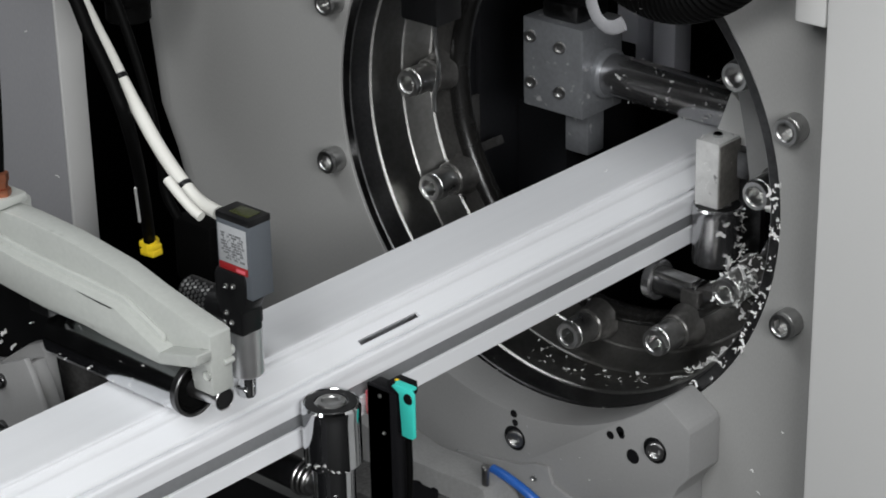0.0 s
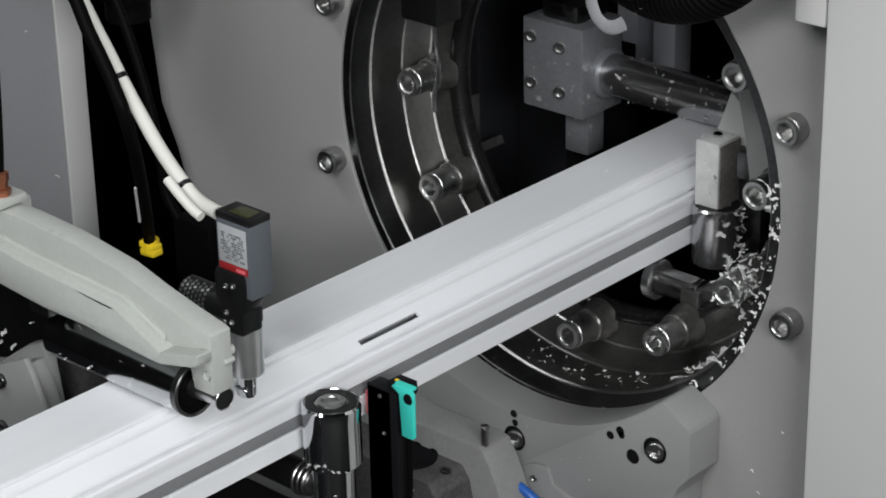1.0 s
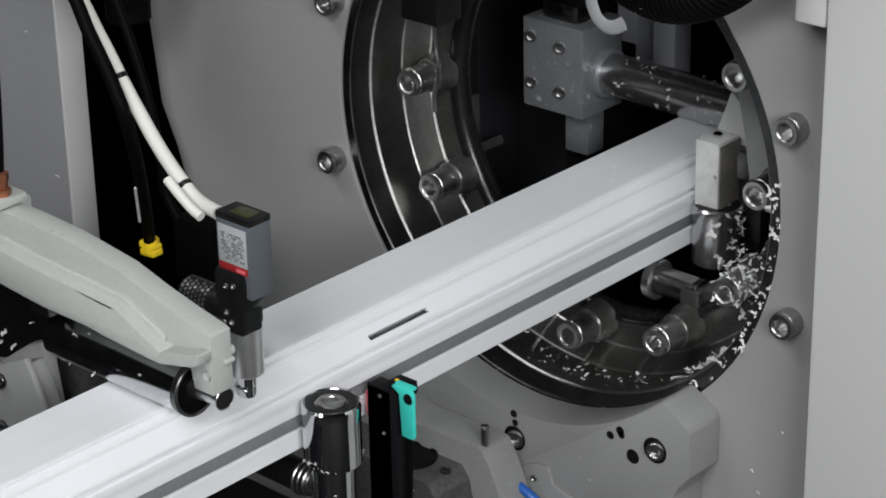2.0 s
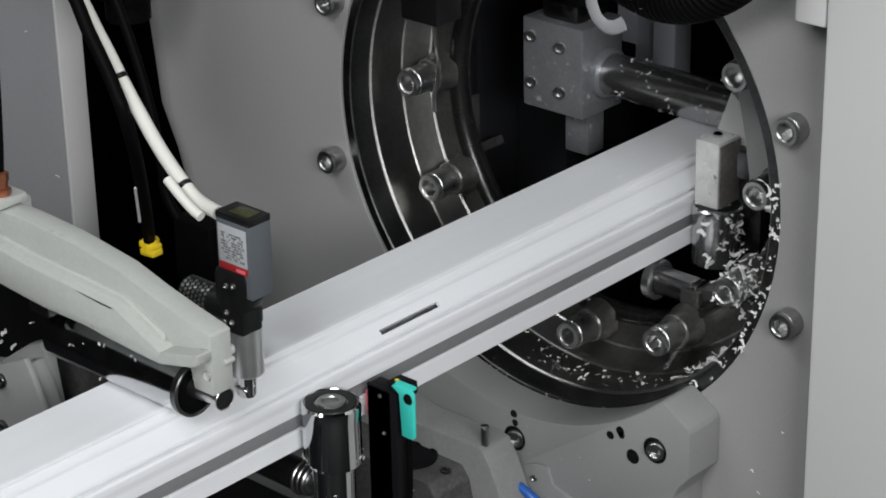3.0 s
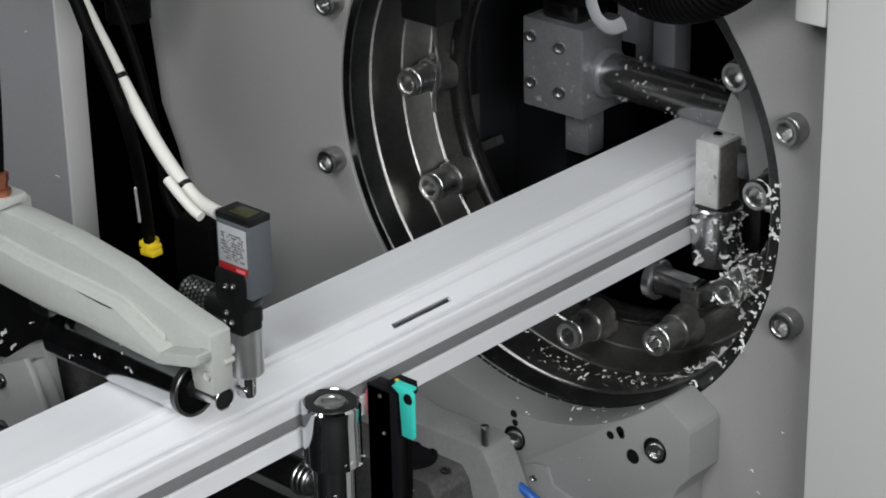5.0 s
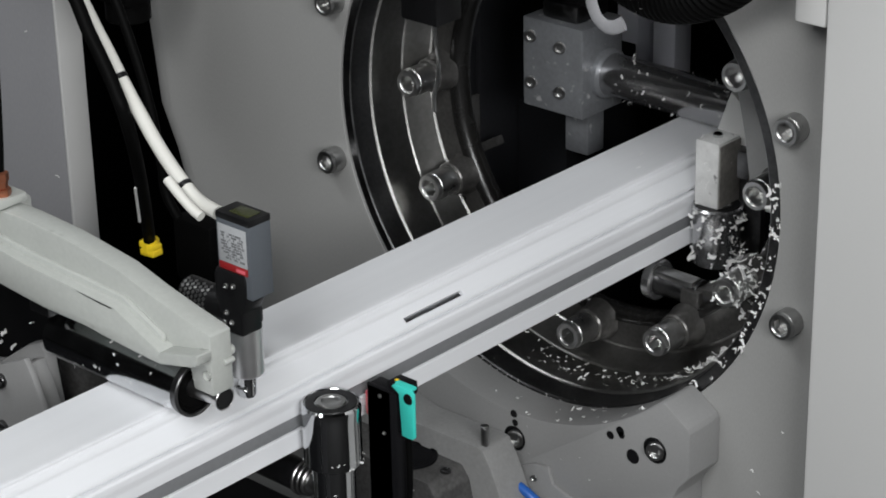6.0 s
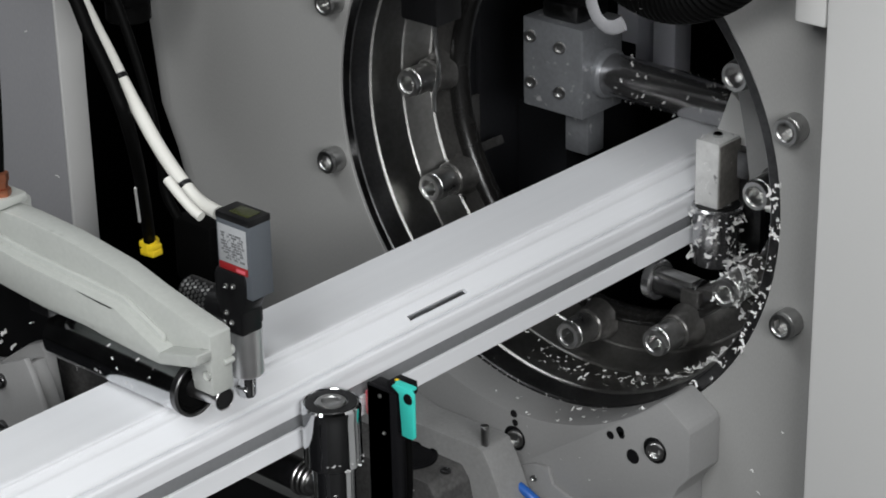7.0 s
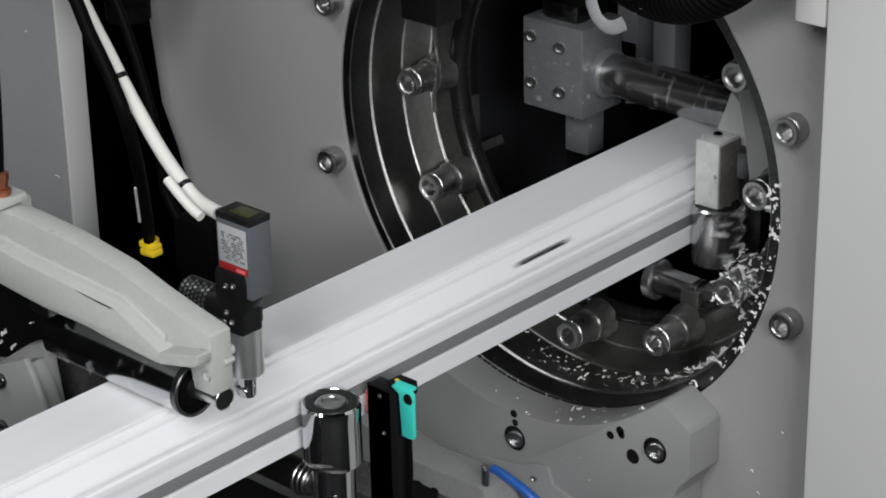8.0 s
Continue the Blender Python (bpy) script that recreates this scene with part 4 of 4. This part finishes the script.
part("body", join(box(-0.026, 0.022, -0.02, 0.02, -0.030, 0.10, 0.006), rod((0, 0, -0.044), (0, 0, -0.028), 0.015, 24)), M_RUBBER, plug)


# ---- chips ----
def scatter(name, label, count, seed, place, small=0.0014, large=0.0042):
    """A scatter of white chips as one object; place(rng) gives a point and a normal."""
    rng = random.Random(seed)
    bm = bmesh.new()
    for k in range(count):
        p, nrm = place(rng)
        chip_shape(bm, lie_on(p, nrm, rng), rng, small + (large - small) * rng.random() ** 1.6)
    return tagged(part(name, bm, M_CHIP), label, "plastic chips", kind="stuff")


def on_ring(a0, a1, r0, r1, y):
    def place(rng):
        a, r = radians(rng.uniform(a0, a1)), rng.uniform(r0, r1)
        return (RING_X + r * math.cos(a), y, r * math.sin(a)), (0, -1, 0)
    return place


def in_bore(a0, a1, r, y0, y1):
    def place(rng):
        a = radians(rng.uniform(a0, a1))
        return (RING_X + r * math.cos(a), rng.uniform(y0, y1), r * math.sin(a)), (-math.cos(a), 0, -math.sin(a))
    return place


def round_screw(deg):
    def place(rng):
        b, h = rng.uniform(0, 2 * math.pi), rng.uniform(0.030, 0.062)
        out = Vector((math.cos(b), 0, math.sin(b)))
        a, r = radians(deg), 0.0095 if h < 0.050 else rng.uniform(0.0122, 0.0200)
        return Vector((RING_X - 0.004 + 0.136 * math.cos(a), h, 0.136 * math.sin(a))) + out * r, out
    return place


scatter("rim_chips", "white plastic chips clinging to the dark rim", 64, 31, on_ring(-48, 8, 0.1630, 0.1690, 0.0011), 0.0022, 0.0070)
scatter("bore_chips", "white plastic chips heaped in the ring's bore", 110, 32, in_bore(-60, -16, 0.1576, 0.020, 0.043), 0.0024, 0.0078)
scatter("flange_chips", "white plastic chips on the ring's inner flange", 120, 33, on_ring(-44, -4, 0.136, 0.152, 0.0640), 0.0024, 0.0078)
scatter("heaped_chips", "white plastic chips heaped round a screw head", 130, 36, round_screw(-30), 0.0024, 0.0070)
scatter("low_bore_chips", "few white chips lying in the ring's bore", 40, 34, in_bore(-105, -66, 0.1576, 0.020, 0.043))
scatter("edge_chips", "fine white chips along the ring's lower edge", 26, 35, on_ring(-128, -62, 0.1630, 0.1690, 0.0011), 0.001, 0.0026)


scatter("mount_chips", "white plastic chips on the rear steel block", 12, 37, lambda rng: ((rng.uniform(0.041, 0.0575), rng.uniform(0.099, 0.1205), -0.0108), (0, 0, 1)), 0.0014, 0.0040)
scatter("block_chips", "white plastic chips clinging to the rear block's sides", 18, 38, lambda rng: ((rng.uniform(0.041, 0.0575), 0.0983, rng.uniform(-0.054, -0.013)), (0, -1, 0)), 0.0012, 0.0034)
scatter("gusset_chips", "white plastic chips clinging to the grey gusset", 30, 39, lambda rng: ((rng.uniform(0.0585, 0.079), 0.1263, rng.uniform(-0.058, -0.020)), (0, -1, 0)), 0.0014, 0.0046)


def under_hose(rng):
    x = rng.uniform(0.074, 0.128)
    z = 0.1365 + 0.30 * max(0.0, 0.098 - x) + 7.0 * (x - 0.108) ** 2
    a = radians(rng.uniform(20, 75))
    out = Vector((0.1, -math.cos(a), -math.sin(a))).normalized()
    return Vector((x, -0.0305, z)) + out * 0.0205, out


scatter("hose_chips", "tiny white chips clinging under the black hose", 22, 40, under_hose, 0.0010, 0.0026)


def specks(rng):
    return (rng.uniform(-0.02, 0.115), -0.0302, rng.uniform(-0.24, -0.168)), (0, -1, 0)


scatter("bracket_specks", "fine white dust specks on the grey bracket", 26, 41, specks, 0.0006, 0.0014)


# Chips that the cutter throws out on the way, in loose clusters.
def on_arc(a0, a1, y0, y1):
    return in_bore(a0, a1, 0.1626, y0, y1)


flights = []
for k, (t, count, place) in enumerate((
        (1.1, 7, in_bore(-112, -60, 0.1576, 0.020, 0.043)), (1.9, 9, on_ring(-120, -62, 0.1630, 0.1690, 0.0011)), (2.3, 12, in_bore(-100, -62, 0.1576, 0.020, 0.040)),
        (2.9, 7, on_arc(-100, -52, -0.027, -0.004)), (3.3, 14, on_ring(-112, -60, 0.1630, 0.1690, 0.0011)), (3.7, 9, on_arc(-80, -55, -0.028, -0.004)),
        (4.3, 14, in_bore(-100, -58, 0.1576, 0.020, 0.043)), (5.0, 8, on_arc(-112, -60, -0.028, -0.004)), (5.4, 14, on_ring(-125, -62, 0.1630, 0.1690, 0.0011)),
        (6.0, 10, in_bore(-80, -50, 0.1576, 0.020, 0.043)))):
    flights.append((scatter("flying_chips", "loose cluster of white plastic chips thrown onto the ring", count, 50 + k, place, 0.0014, 0.0046), t))


def few(name, label, parent, spots, normal, seed):
    """A few single chips lying on one thing."""
    rng = random.Random(seed)
    for x, y, z in spots:
        bm = bmesh.new()
        chip_shape(bm, lie_on((x, y, z), normal, rng), rng, rng.uniform(0.0022, 0.0042))
        ob = part(name, bm, M_CHIP, parent, label)


few("chip", "small white chip", profile, ((0.0012, 0.0605, -0.0349), (-0.0060, 0.066, -0.0349), (0.006, 0.048, -0.0349)), (0, 0, 1), 71)
few("chip", "small white chip", front_plate, ((0.178, -0.0003, -0.127), (0.163, -0.0003, -0.172), (-0.352, -0.0003, 0.012), (0.16, -0.0003, -0.16)), (0, -1, 0), 72)
few("chip", "small white chip", column, ((-0.493, -0.0003, -0.030), (-0.470, -0.0003, -0.14)), (0, -1, 0), 73)


# ---- motion ----
def motions():
    feed = [(0.0, 0.0), (1.0, 0.0), (1.1, 0.0012), (1.3, 0.0028), (1.5, 0.0037), (1.7, 0.0042), (2.2, 0.0110), (2.8, 0.0168), (3.0, 0.0168), (3.3, 0.0180), (3.5, 0.0190), (3.8, 0.0222), (4.0, 0.0228), (4.5, 0.0224), (4.7, 0.0230),
            (5.2, 0.0295), (5.8, 0.0355), (6.0, 0.0362), (6.3, 0.0388), (6.5, 0.0395), (7.0, 0.0395), (7.3, 0.0368), (7.6, 0.0364), (7.8, 0.0366), (7.8667, 0.0400), (7.9, 0.0478), (7.9333, 0.0745), (7.9667, 0.1035), (8.0, 0.1325)]
    walk(profile, [(t, pose(0, d, 0)) for t, d in feed])
    for ob, axis, r, sign in ((top_roller_front, "x", 0.0210, 1), (top_roller_rear, "x", 0.0210, 1), (side_roller_front, "z", 0.0210, -1), (side_roller_rear, "z", 0.0210, -1)):
        base = ob.matrix_basis.copy()
        walk(ob, [(t, base @ pose(0, 0, 0, 0, 0, sign * math.degrees(d / r))) for t, d in feed])
    for ob, t in flights:
        walk(ob, [(0.0, pose(0, 0.30, -0.16)), (t, pose(0, 0.30, -0.16)), (t + 0.0667, pose(0.0, 0.12, 0.05)), (t + 0.1333, pose(0, 0, 0)), (8.0, pose(0, 0, 0))])
    lift = [(0.0, -0.0280), (0.1, -0.0275), (0.2, -0.0170), (0.3, -0.0145), (0.4, -0.0105), (0.5, -0.0080), (0.6, -0.0040), (0.7, -0.0010), (0.8, 0.0), (7.5, 0.0), (7.6, -0.0065), (7.7, -0.0225), (7.8, -0.0272), (7.9, -0.0280), (8.0, -0.0280)]
    walk(clamp, [(t, pose(0, 0, -0.16 + d)) for t, d in lift])


motions()
